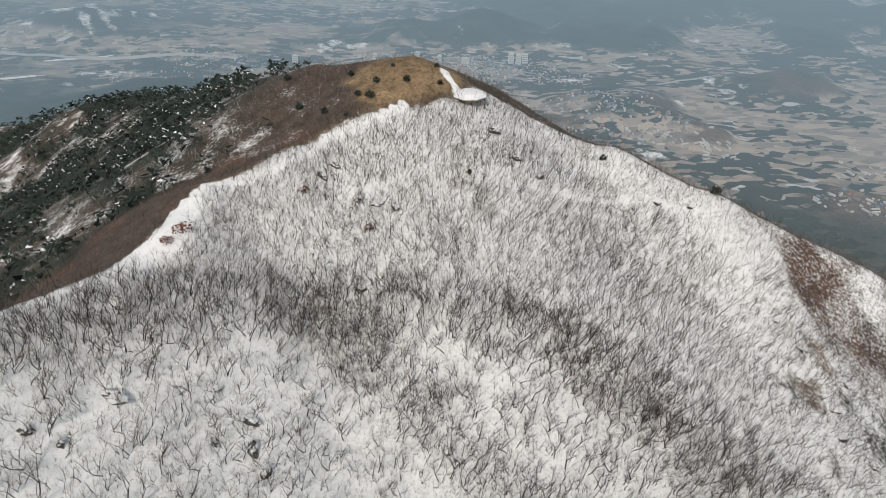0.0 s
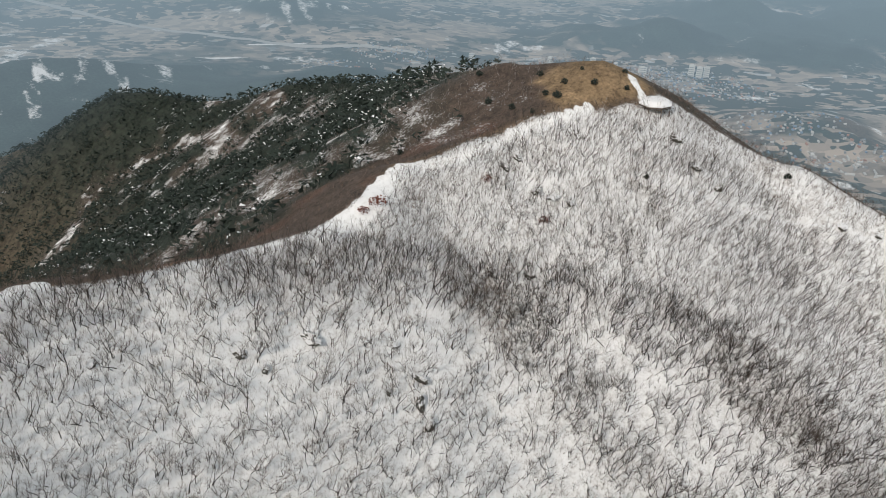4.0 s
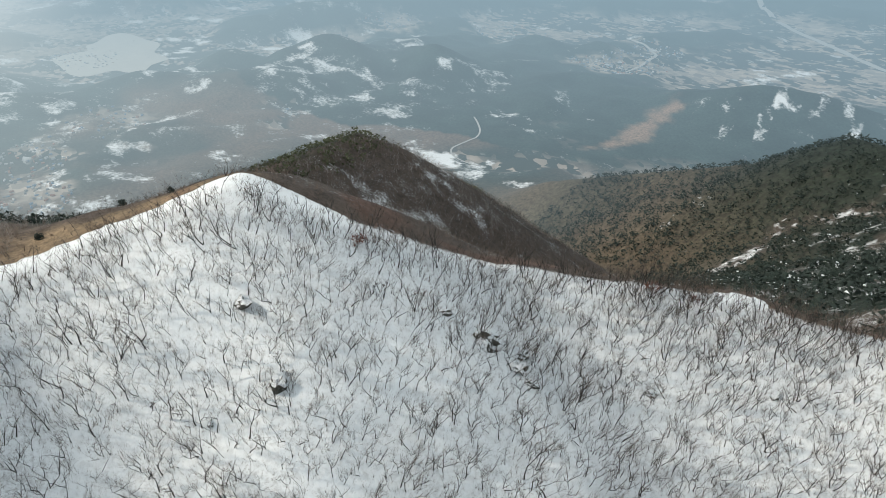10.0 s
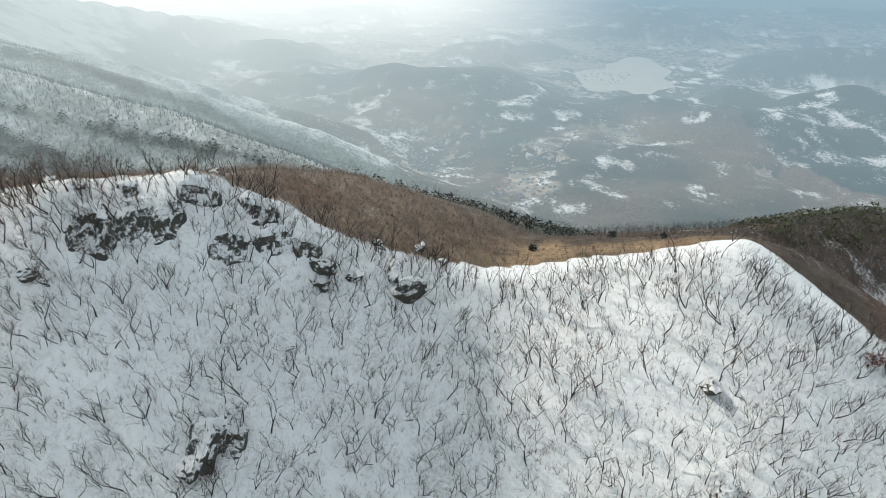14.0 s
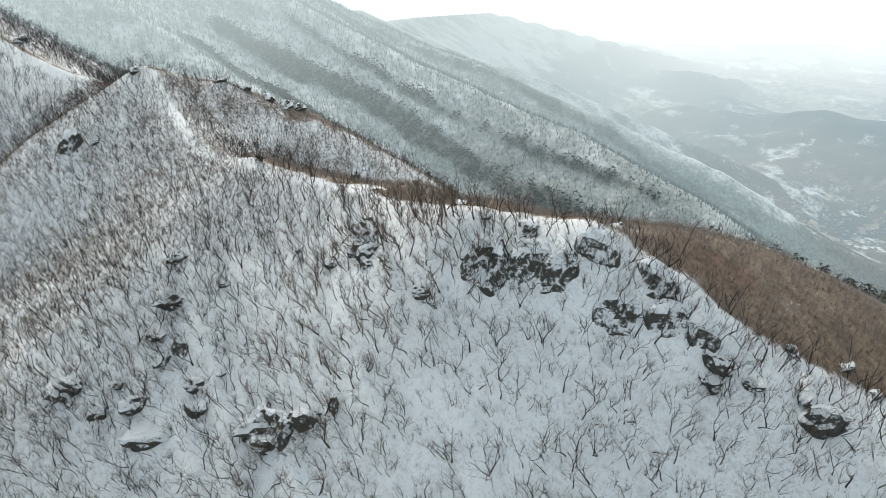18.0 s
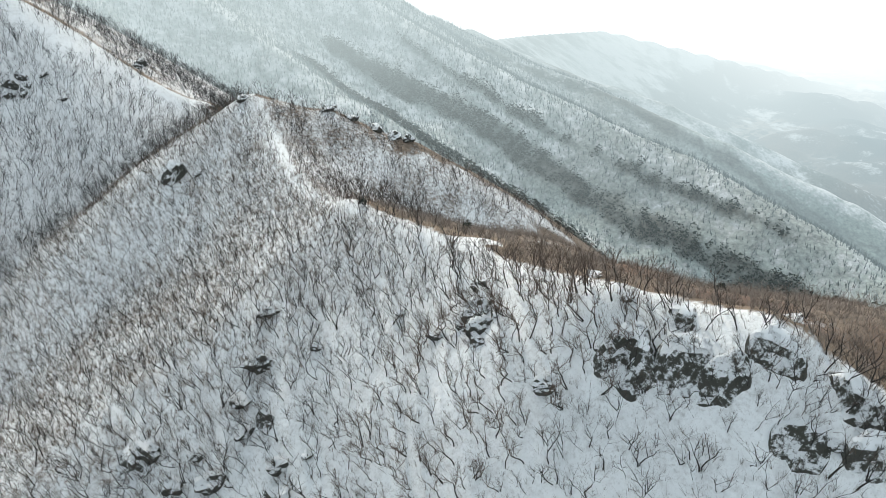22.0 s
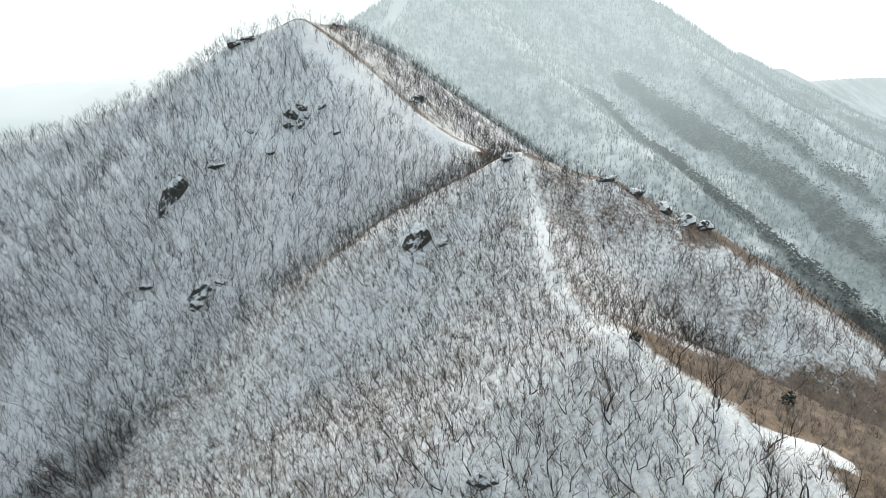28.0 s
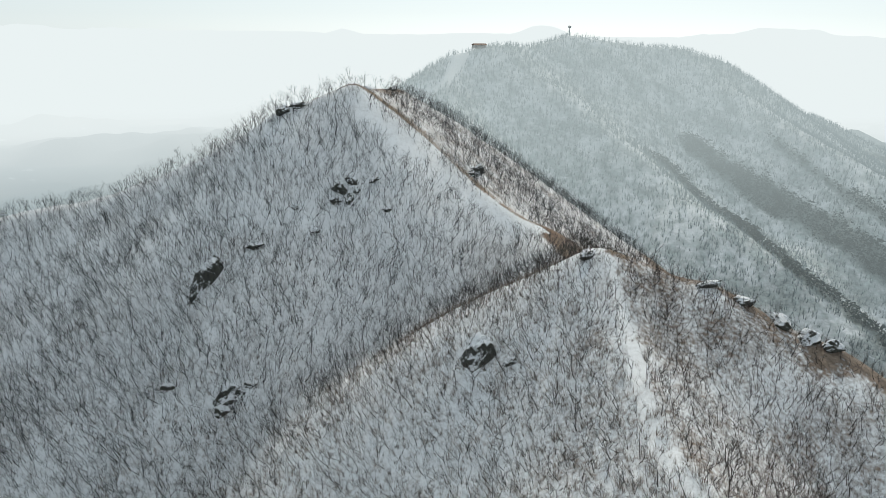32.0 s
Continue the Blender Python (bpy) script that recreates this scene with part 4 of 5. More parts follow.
EAST_X = [70, 60, 42, 24, 8, -26, -44, -64, -84, -100, -92, -76, -62, -28, 40, 106, 130]


SPUR_HOLLOW = [(-126, -306), (-112, -297), (-98, -288), (-88, -281)]
PEAK_TRAIL = [(-133, -332), (-124, -339), (-111, -351), (-97, -359), (-90, -366), (-79, -377)]


def thinned(x, y):
    """The hollow behind the second top and the sides of the peak's trail, where few stems grow."""
    return np.maximum(0.8 * ramp(20 - near_path(x, y, SPUR_HOLLOW), 0, 14), 0.85 * ramp(6.5 - near_path(x, y, PEAK_TRAIL), 0, 4))


def oak_want(k, x, y, z):
    thin = ramp(fbm(x, y, 13, 61, 3), -0.6, 0.1) * 0.3 + 0.7
    seen = x < np.interp(y, EAST_Y, EAST_X) + 6
    clear = ramp(24 - np.hypot((x + 95) / 1.6, y + 266), 0, 10)
    reach_d = np.where(y < -180, 185.0, 128.0)
    fringe = 0.5 * ramp(9 - k["rim"], 0, 5) * ramp(k["rim"], -1, 1) * ramp(y, -235, -200)
    dense = thin * (0.82 + fringe - 0.12 * ramp(-y, 190, 240)) * (1 - 0.3 * clear) + (0.35 + 0.4 * ramp(y, 40, 80)) * k["brush"]
    dense = dense * (1 - 0.85 * thinned(x, y))
    return np.clip(seen * k["bare"] * ramp(reach_d - near_path(x, y, BOWL_RIM), 0, 18) * dense * ramp(-x, -175, -150), 0, 1)


FLIGHT = [(-4, -1), (-17, -19), (-38, -31), (-53, -53), (-66, -77), (-75, -125)]
ox, oy, oz, _ = scatter_even(rng, (-220, 175, -470, 210), 1.95, oak_want)
# where the slope is seen from afar the stems close up
mx, my, mz, _ = scatter_even(rng, (-220, 175, -470, 210), 2.1, lambda k, x, y, z: (0.9 - 0.12 * ramp(-y, 190, 240)) * oak_want(k, x, y, z) * (near_path(x, y, FLIGHT) > 125))
qx, qy, qz, _ = scatter_even(rng, (-185, 175, 40, 210), 2.0, lambda k, x, y, z: (0.3 + 0.7 * k["brush"]) * oak_want(k, x, y, z))
ox, oy, oz = np.concatenate([ox, mx, qx]), np.concatenate([oy, my, qy]), np.concatenate([oz, mz, qz])
reach = near_path(ox, oy, FLIGHT)
lean_x, lean_y = downhill(ox, oy)
# the nearest stand below the crag: every tree a thing of its own
stand = np.hypot(ox + 108, oy + 112) < 30
order = np.where(stand)[0][:290]
own = np.zeros(len(ox), bool)
own[order] = True
proto = []
for n, (t, l, w) in enumerate(FINE_OAKS):
    tree = tagged(new("bare_tree"), "leafless crooked grey oak standing in snow", "tree", "bare oaks on the snowy slope")
    part("trunk", mesh_from("trunk", *t, MAT_BARK), tree)
    part("crown", mesh_from("crown", *bundle([l, w]), MAT_TWIG), tree, "fine brown branches and twigs")
    proto.append(tree)
for n, i in enumerate(order):
    way = Vector((lean_x[i] + rng.normal(0, 0.1), lean_y[i] + rng.normal(0, 0.1), 1))
    m = Matrix.Translation((ox[i], oy[i], oz[i])) @ Vector((0, 0, 1)).rotation_difference(way).to_matrix().to_4x4() @ Matrix.Rotation(rng.uniform(0, 6.28), 4, "Z")
    if n < len(proto):
        proto[n].matrix_world = m
    else:
        s = rng.uniform(0.7, 1.2)
        tree = copy_thing(proto[n % len(proto)], m)
        tree.scale = (s, s, s)
sunlit = ~own & (oy < -178 + 8 * rng.normal(0, 1, len(oy))) & (oy > -272 + 6 * rng.normal(0, 1, len(oy))) & (ox < -10 + 0.3 * (oy + 180))
close = ~own & ~sunlit & (reach < 140)
wide = ~own & ~close & ~sunlit & (reach < 185)
frosted = ~own & ~sunlit & (oy < -215 - 14 * rng.normal(0, 1, len(oy))) & (reach >= 100) & (near_path(ox, oy, BOWL_RIM) < 125 + 10 * rng.normal(0, 1, len(ox)))
wide = wide & ~frosted
distant = ~own & ~frosted & ~sunlit & (reach >= 185)
for name, picks, mat in (("woodland_trunks", (0, 1), MAT_BARK), ("woodland_twigs", (2,), MAT_TWIG)):
    r2 = np.random.default_rng(11)
    v, f = planted([bundle([o[p] for p in picks]) for o in OAKS], ox[close], oy[close], oz[close], r2, 0.65, 1.35, 0.13, out=(lean_x[close], lean_y[close]))
    v2, f2 = planted([bundle([o[p] for p in picks]) for o in THIN_OAKS], ox[wide], oy[wide], oz[wide], r2, 0.55, 1.15, 0.15, out=(lean_x[wide], lean_y[wide]))
    v3, f3 = planted([bundle([o[p] for p in picks]) for o in FAR_OAKS], ox[distant], oy[distant], oz[distant], r2, 0.55, 1.1, 0.16, out=(0.8 * lean_x[distant], 0.8 * lean_y[distant]))
    stuff(name, bundle([(v, f), (v2, f2), (v3, f3)]), mat, "leafless grey oak wood on the snowy slope", "trees")

stuff("frosted_wood", planted([bundle(o) for o in THIN_OAKS], ox[frosted], oy[frosted], oz[frosted], rng, 0.8, 1.4, 0.12, out=(0.75 * lean_x[frosted], 0.75 * lean_y[frosted])), MAT_FROSTED, "leafless wood dusted with rime on the peak", "trees")
stuff("sunlit_wood", planted([bundle(o) for o in THIN_OAKS], ox[sunlit], oy[sunlit], oz[sunlit], rng, 0.65, 1.2, 0.14, out=(lean_x[sunlit], lean_y[sunlit])), MAT_SUNLIT, "leafless grey-brown oak wood on the second top", "trees")

# the floor of the bowl, beneath the flight
wx, wy, wz, _ = scatter(rng, (-105, 110, -330, 100), 26000, lambda k, x, y, z: 0.6 * k["bare"] * (x > np.interp(y, EAST_Y, EAST_X) + 5))
stuff("bowl_wood", planted([bundle(o) for o in SPRIGS], wx, wy, wz, rng, 0.6, 1.1), MAT_SUNLIT, "leafless grey oak wood on the floor of the snowy bowl", "trees")

KNOB_XY = [p[:2] for p in KNOB_HILL[:6]]


def outer_belt(k, x, y):
    """The far side of the crest as far as it is planted: its lip, the knob hill, the pine ridge and the western spur."""
    knob = (x < -205) & (y > -95) & (near_path(x, y, KNOB_XY[1:]) < 75) & (which_knob(k) | (y < 0))
    return np.clip(ramp(k["rim"], np.where(y > 30, -75, -30), -14) + 1.0 * knob + 0.3 * (k["which"] == 6) * (near_path(x, y, PINE_XY) < 120) + 1.0 * ((y < -186) & (y > -262) & (x > -300)), 0, 1)


KNOB_TOP = [(-280, 20), (-289, 27), (-302, 43), (-316, 56), (-332, 70)]


def which_knob(k):
    return k["which"] == 5


PINE_XY = [p[:2] for p in PINE_RIDGE[:4]]
bx, by, bz, _ = scatter(rng, (-400, 175, -330, 270), 52000, lambda k, x, y, z: 0.7 * k["shrub"] * (1 - 0.9 * thinned(x, y)) * outer_belt(k, x, y))
# the sunny stretch takes a paler thicket copy, sunlight in its colour
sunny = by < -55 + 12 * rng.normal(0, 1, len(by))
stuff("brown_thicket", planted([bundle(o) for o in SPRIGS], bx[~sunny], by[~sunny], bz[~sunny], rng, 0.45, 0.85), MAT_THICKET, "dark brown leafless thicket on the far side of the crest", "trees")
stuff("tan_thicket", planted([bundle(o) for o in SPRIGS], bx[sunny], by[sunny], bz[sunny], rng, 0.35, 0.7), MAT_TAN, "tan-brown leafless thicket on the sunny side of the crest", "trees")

kx, ky, kz, kk = scatter(rng, (-400, -205, -95, 200), 11000, lambda k, x, y, z: 0.9 * k["shrub"] * ((k["which"] == 5) | (y < 0)) * (near_path(x, y, KNOB_XY[1:]) < 80))
lee_side = (kk["knob_side"] < -4) & (fbm(kx, ky, 16, 66, 3) + 0.35 * rng.normal(0, 1, len(kx)) > -0.12)
stuff("knob_hill_wood", planted([bundle(o) for o in SPRIGS], kx[~lee_side], ky[~lee_side], kz[~lee_side], rng, 0.6, 1.0), MAT_THICKET, "dark leafless wood on the knob hill", "trees")
stuff("knob_hill_rime", planted([bundle(o) for o in SPRIGS], kx[lee_side], ky[lee_side], kz[lee_side], rng, 0.6, 1.0), MAT_PALE, "pale rimed trees on the shaded flank of the knob hill", "trees")
SHRUBS = [shrub(300 + k, 1.3 + 0.1 * k) for k in range(6)]


def shrub_want(k, x, y, z):
    return np.clip(1.6 * k["shrub"] * (1 - 0.75 * ramp(-y, 305, 335)) * outer_belt(k, x, y) + 0.10 * k["bare"] + (0.2 + 0.8 * ramp(-y, 140, 170) * (1 - 0.75 * ramp(-y, 215, 250)) * (x > -122)) * k["brush"], 0, 1) * (1 - 0.9 * thinned(x, y)) * (x < np.interp(y, EAST_Y, EAST_X) + 6)


sx, sy, sz, _ = scatter(rng, (-390, 175, -470, 270), 50000, shrub_want)
tx, ty, tz, _ = scatter(rng, (-118, -15, -292, -132), 9000, lambda k, x, y, z: k["brush"] * (1 - 0.9 * thinned(x, y)) * (x < np.interp(y, EAST_Y, EAST_X) + 6))
stuff("tan_brush", planted(SHRUBS, tx, ty, tz, rng, 0.7, 1.4, 0.2, out=downhill(tx, ty)), MAT_TAN, "tan leafless brush on the sunny shoulder", "shrubs")
stuff("brown_scrub", planted(SHRUBS, sx, sy, sz, rng, 0.6, 1.3, 0.2), MAT_SCRUB, "dense brown leafless scrub along the ridge", "shrubs")

fx, fy, fz, fk = scatter(rng, (-160, 175, -330, 205), 230000, lambda k, x, y, z: np.clip(((0.3 + 0.9 * k["brush"]) * ramp(y, 20, 80) + 0.46 + 0.3 * ramp(-y, 150, 190) + 0.35 * ramp(8 - k["rim"], 0, 5) * ramp(y, -235, -200)) * k["bare"] * (x < np.interp(y, EAST_Y, EAST_X) + 6), 0, 1))
fine = [shrub(340 + k, 2.0, 6, 0.018) for k in range(6)]
out_x, out_y = downhill(fx, fy)
stuff("slope_brush", planted(fine, fx, fy, fz, rng, 0.5, 1.2, 0.2, out=(out_x, out_y)), MAT_TWIG, "fine grey-brown leafless brush on the snowy slope", "shrubs")

# pines on the ridge behind and on the knob hill, some still loaded with snow
PINES = [pine_tree(400 + k, 3.6 + 0.3 * k) for k in range(6)]
px, py, pz, _ = scatter(rng, (-720, -30, 40, 640), 25000, lambda k, x, y, z: k["pine"] * 0.9 * ((k["which"] == 6) | (k["which"] == 0)))
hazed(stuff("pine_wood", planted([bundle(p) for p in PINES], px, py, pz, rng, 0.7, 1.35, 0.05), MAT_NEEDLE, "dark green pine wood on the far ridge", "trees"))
vx, vy, vz, _ = scatter(rng, (-420, 10, 120, 520), 16000, lambda k, x, y, z: 0.9 * k["pale"] * (near_path(x, y, PINE_XY + PINE_FACE[::-1]) < 150))
stuff("rimed_ridge_trees", planted([bundle(o) for o in SPRIGS], vx, vy, vz, rng, 0.6, 1.0), MAT_PALE, "pale rimed leafless trees between the pines", "trees")
ax, ay, az, ak = scatter(rng, (-400, -150, -230, 10), 3800, lambda k, x, y, z: k["pine"] * (k["which"] == 7))
stuff("spur_pines", planted([bundle(p) for p in PINES], ax, ay, az, rng, 0.3, 0.58, 0.05), MAT_NEEDLE, "dark green pines on the western spur", "trees")
lip_x, lip_y, lip_z, _ = scatter(rng, (-190, -117, -225, -50), 9500, lambda k, x, y, z: (1 - k["pine"]) * (1 - k["trail"]) * np.clip(1.6 * (0.25 - 0.2 * k["bare"] + k["shrub"]) * (k["bare"] < 0.5), 0, 1))
stuff("lip_brush", planted(SHRUBS, lip_x, lip_y, lip_z, rng, 0.6, 1.3, 0.2), MAT_TAN, "tan leafless brush behind the crag", "shrubs")
ax, ay, az, ak = scatter(rng, (-400, -130, -230, 10), 9000, lambda k, x, y, z: 0.9 * (1 - k["pine"]) * (k["which"] == 7) * ramp(-x, 130, 150))
pale_here = ax < -175
stuff("spur_brushwood", planted([bundle(o) for o in SPRIGS], ax[~pale_here], ay[~pale_here], az[~pale_here], rng, 0.5, 0.8), MAT_SCRUB, "tan leafless trees on the lip of the western spur", "trees")
stuff("spur_rimed_trees", planted([bundle(o) for o in SPRIGS], ax[pale_here], ay[pale_here], az[pale_here], rng, 0.6, 1.0), MAT_PALE, "pale rimed trees on the western spur", "trees")
CAPS = [clumps(np.random.default_rng(430 + k), lambda a, b, c: (1.3 * math.cos(6.28 * a) * c, 1.3 * math.sin(6.28 * a) * c, 3.9 - 1.5 * c), 4, 0.42) for k in range(4)]
some = rng.uniform(0, 1, len(px)) < 0.17 * ramp(px, -420, -280)
stuff("snow_on_pines", planted(CAPS, px[some], py[some], pz[some], rng, 0.8, 1.2, 0.05), MAT_SNOW, "snow lying on the pine crowns", "snow")

# rime-covered wood on the high mountain flank, some haze painted into its pale colour
RIMED = [shrub(500 + k, 5.0, 6, 0.15) for k in range(5)]
fx, fy, fz, fk = scatter(rng, (-760, -60, -960, -250), 56000, lambda k, x, y, z: np.maximum(k["frost_haze"], 0.7 * k["frost_haze_low"]) * (1 - k["trail"]) * np.clip(0.9 - 1.1 * k["rib"], 0, 1))
hazed(stuff("rimed_hazy_wood", planted(RIMED, fx, fy, fz, rng, 0.7, 1.3, 0.1), MAT_RIME_HAZE, "rime-covered grey wood on the mountain flank", "trees"))
fx, fy, fz, fk = scatter(rng, (-640, -300, -800, -180), 36000, lambda k, x, y, z: 1.3 * k["rib"] * np.maximum(k["frost_haze"], k["frost_haze_low"]))
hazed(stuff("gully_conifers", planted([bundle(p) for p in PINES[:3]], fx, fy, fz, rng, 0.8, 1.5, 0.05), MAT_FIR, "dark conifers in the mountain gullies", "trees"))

kx, ky, kz, kk = scatter(rng, (-400, -225, -60, 200), 9000, lambda k, x, y, z: np.maximum(k["pine"], ramp(15 - near_path(x, y, KNOB_TOP), 0, 8)) * (k["which"] == 5))
stuff("dwarf_pines", planted([p[1] for p in PINES], kx, ky, kz, rng, 0.35, 0.65, 0.1), MAT_OLIVE, "low olive-green pines on the knob hill", "shrubs")

# single evergreen bushes by the crest
EVERGREENS = [(-19.4, 190, 2.8), (-23, 193, 2.2), (-9.5, 194.8, 2.2), (-0.2, 195.5, 1.8), (-18, 197, 2.2), (-32, 189, 2.2), (-25.5, 183.5, 1.6), (-13.5, 202, 1.4), (-40, 196, 2.4), (-64, 182, 2.2), 
              (78.5, 183, 3.4), (-120, -181, 1.8), (-137, -168, 2.4), (-1, 203, 1.6), (7, 169, 1.6), (-26, 206, 2.2), (-46, 214, 2.4), 
              (-95, 128, 2.0), (46, 187, 2.2), (-165, -45, 1.8), (-170, -20, 1.6), (-178, -30, 2.0), (-160, -140, 1.8), (-152, -118, 1.6)]
for n, (x, y, wide_as) in enumerate(EVERGREENS):
    tall = 0.78 * wide_as
    z = float(land(np.array([x]), np.array([y]))[0][0])
    r2 = np.random.default_rng(600 + n)
    bush = tagged(new("evergreen_bush"), "dark green evergreen bush beside the ridge", "bush", "evergreen bushes on the crest")
    bush.location = (x, y, z)
    part("stem", mesh_from("stem", *tube(stem(r2, (0, 0, -0.2), (0.1, 0, 1), tall * 0.6, 3, 0.1, 0), np.linspace(0.09, 0.03, 4), 5), MAT_BARK), bush)
    part("foliage", mesh_from("foliage", *clumps(r2, lambda a, b, c: (0.55 * tall * math.sqrt(c) * math.cos(6.28 * a), 0.55 * tall * math.sqrt(c) * math.sin(6.28 * a), tall * (0.15 + 0.8 * b * (1.15 - 0.6 * c))), 130, 0.11 * tall), MAT_NEEDLE), bush, "dense dark needles")

RUSSETS = [(-123.2, 69.4, 2.0), (-137.5, 10.6, 1.8), (-58, 140, 2.6), (-17.5, 152, 1.8), (-33.7, 158.8, 1.8), (-118, 76, 1.4), (-60.5, 136.5, 1.8)]
for n, (x, y, tall) in enumerate(RUSSETS):
    r2 = np.random.default_rng(650 + n)
    z = float(land(np.array([x]), np.array([y]))[0][0])
    bush = tagged(new("russet_bush"), "low russet bush with dry red-brown leaves", "bush", "russet bushes by the crest")
    bush.location = (x, y, z)
    part("shoots", mesh_from("shoots", *shrub(660 + n, tall, 24, 0.02), MAT_BARK), bush)
    part("dry_leaves", mesh_from("dry_leaves", *clumps(r2, lambda a, b, c: (0.9 * tall * math.sqrt(c) * math.cos(6.28 * a), 0.9 * tall * math.sqrt(c) * math.sin(6.28 * a), tall * (0.1 + 0.7 * b * (1.1 - 0.6 * c))), 110, 0.09 * tall), MAT_RUSSET), bush, "dry red-brown leaves")

# ---------------------------------------------------------------- rocks: x, y, width, height
CRAG = [(-122.8, -95, 2.2, 1.3), (-110.9, -113.7, 2.6, 1.6), (-122.5, -112.3, 2.0, 1.2), (-128.1, -74.3, 3.6, 2.4), (-132.4, -71.1, 2.4, 1.3), (-125.4, -84.6, 2, 1.1)]
SLOPE_ROCKS = [(-119, -140, 3.2, 2.6), (-117, -137, 3.8, 3.6), (-115, -134.2, 4.0, 4.2), (-113, -131.6, 3.8, 3.4), (-111.2, -129.4, 3, 2.2), (-112.6, -135.6, 2.4, 1.6), (-110, -138.3, 2.7, 2.1), (-111.4, -114.7, 3, 2), (-130, -75, 4.6, 3.4), (-139, -65.4, 5.2, 3.4), (-136.6, -62.6, 6.4, 4.2), (-133.3, -70.4, 3.4, 1.6), (-115.6, -131, 2.4, 1.9), (-110, -149.5, 2.6, 1.3),
               (-88.6, -161.2, 4.6, 3.6), (-94.1, -169.3, 3.4, 2.2), (-82.8, -152.6, 4.2, 2.2), (-84.1, -158.5, 4.2, 2.3), (-75.7, -150, 4.4, 2.6), (-68.8, -163.2, 5, 3.6), (-70.8, -154.7, 4, 3), (-74.7, -143.5, 7, 3.4), (-82.9, -139.9, 4, 3), (-84.5, -144.1, 4, 2.2)]
BOWL_ROCKS = [(-87.8, -128, 7.5, 4.6), (-91.6, -119.9, 6, 3.8), (-94.8, -116.5, 2.7, 3.2), (-86.8, -123.9, 5, 2.8), (-75.5, -156.2, 3.2, 1.7), (-97.2, -156.7, 2.3, 1.5), (-88.3, -141.5, 2.1, 1.4), (-102.4, -80.5, 7.5, 5), (-104.5, -77.5, 5, 3.5), (-99.6, -81.5, 5.5, 3.2),
              (-113.8, -10, 3.6, 2.4), (-128.6, -12.7, 3.6, 1.8), (-117.8, 27.5, 4.4, 3.4), (-115.4, 34, 3.8, 2.6), (-111.9, 31.2, 3.2, 2.2), (-108.7, 32.6, 2.1, 1.4), (-149.4, -59.5, 2.4, 1.8), (-113, -21.1, 1.6, 0.9), (-122.6, 21.8, 2.1, 1.1), (-104.2, 56.1, 1.8, 1.1)]
FAR_ROCKS = [(-72.6, 91.6, 2.4, 2), (-67, 91.2, 2.5, 2.2), (-61.3, 101.3, 4, 1.9), (-37.5, 102.6, 2.8, 2.8), (-36.4, 97.8, 3, 3.2), (-33.6, 94.2, 2.5, 2.4), (-44.4, 107.3, 1.8, 1.4), (-95.1, 77.5, 2.1, 1.3), (-43.4, 97.7, 1.7, 1.5), (-19.3, 136.7, 2.9, 2.4),
             (-21, 160.2, 4, 1.8), (-16, 159, 3.4, 1.6), (-12, 158.5, 3, 1.6), (-27, 168, 3, 2), (-30, 164, 3, 2), (14, 184, 3, 2), (20, 177, 3, 2), (26, 174, 2.6, 1.8), (60, 178, 3.4, 1.8), (70, 179, 3, 1.5)]
HIGH_ROCKS = [(-75, -349, 4.4, 3.4), (-72, -346, 4.6, 4), (-74.5, -342.5, 4.2, 3.4), (-70.5, -342.8, 3.2, 2.4), (-77, -345.4, 2.8, 2), (-44, -279, 3.4, 3), (-30.1, -287, 4, 2), (-49.5, -284.5, 3, 2), (-103.4, -241.2, 2, 2), (-46.9, -325, 5, 2.3), (-82.2, -349, 3.6, 2.4), (-58, -338, 3, 1.6), (-86, -338, 2.6, 1.8), (-64, -330, 2.8, 1.6), (-120.2, -374, 6, 4), (-123, -380, 5, 3.4), (-117, -366, 4, 2.6),
              (-146, -250.5, 4, 2.4), (-151.5, -247.5, 4, 2.4), (-157.5, -244.8, 4.6, 2.8), (-163, -242, 4.8, 3), (-166.2, -238.5, 3.8, 2.6), (-123.6, -259.4, 3.4, 2)]
CREST_ROCKS = [(-52, -381, 5.4, 3.6), (-57, -383.5, 4.4, 2.8), (-93.8, -438.7, 6, 3), (-84, -420, 5, 2.6), (-150, -64, 3, 2), (-143, -70, 3, 1.8), (-138, -98, 2.8, 1.6), (-126, -122, 3, 1.6),
               (88, 152, 3, 1.6), (93, 146, 3.4, 1.8), (90, 138, 3, 1.5), (97, 132, 3.6, 1.8), (95, 124, 3, 1.6), (102, 120, 3.4, 1.8), (100, 110, 3, 1.6), (107, 104, 3.2, 1.6), (86, 130, 2.8, 1.4), (104, 140, 2.8, 1.4)]


def ground_z(x, y):
    return float(land(np.array([float(x)]), np.array([float(y)]))[0][0])


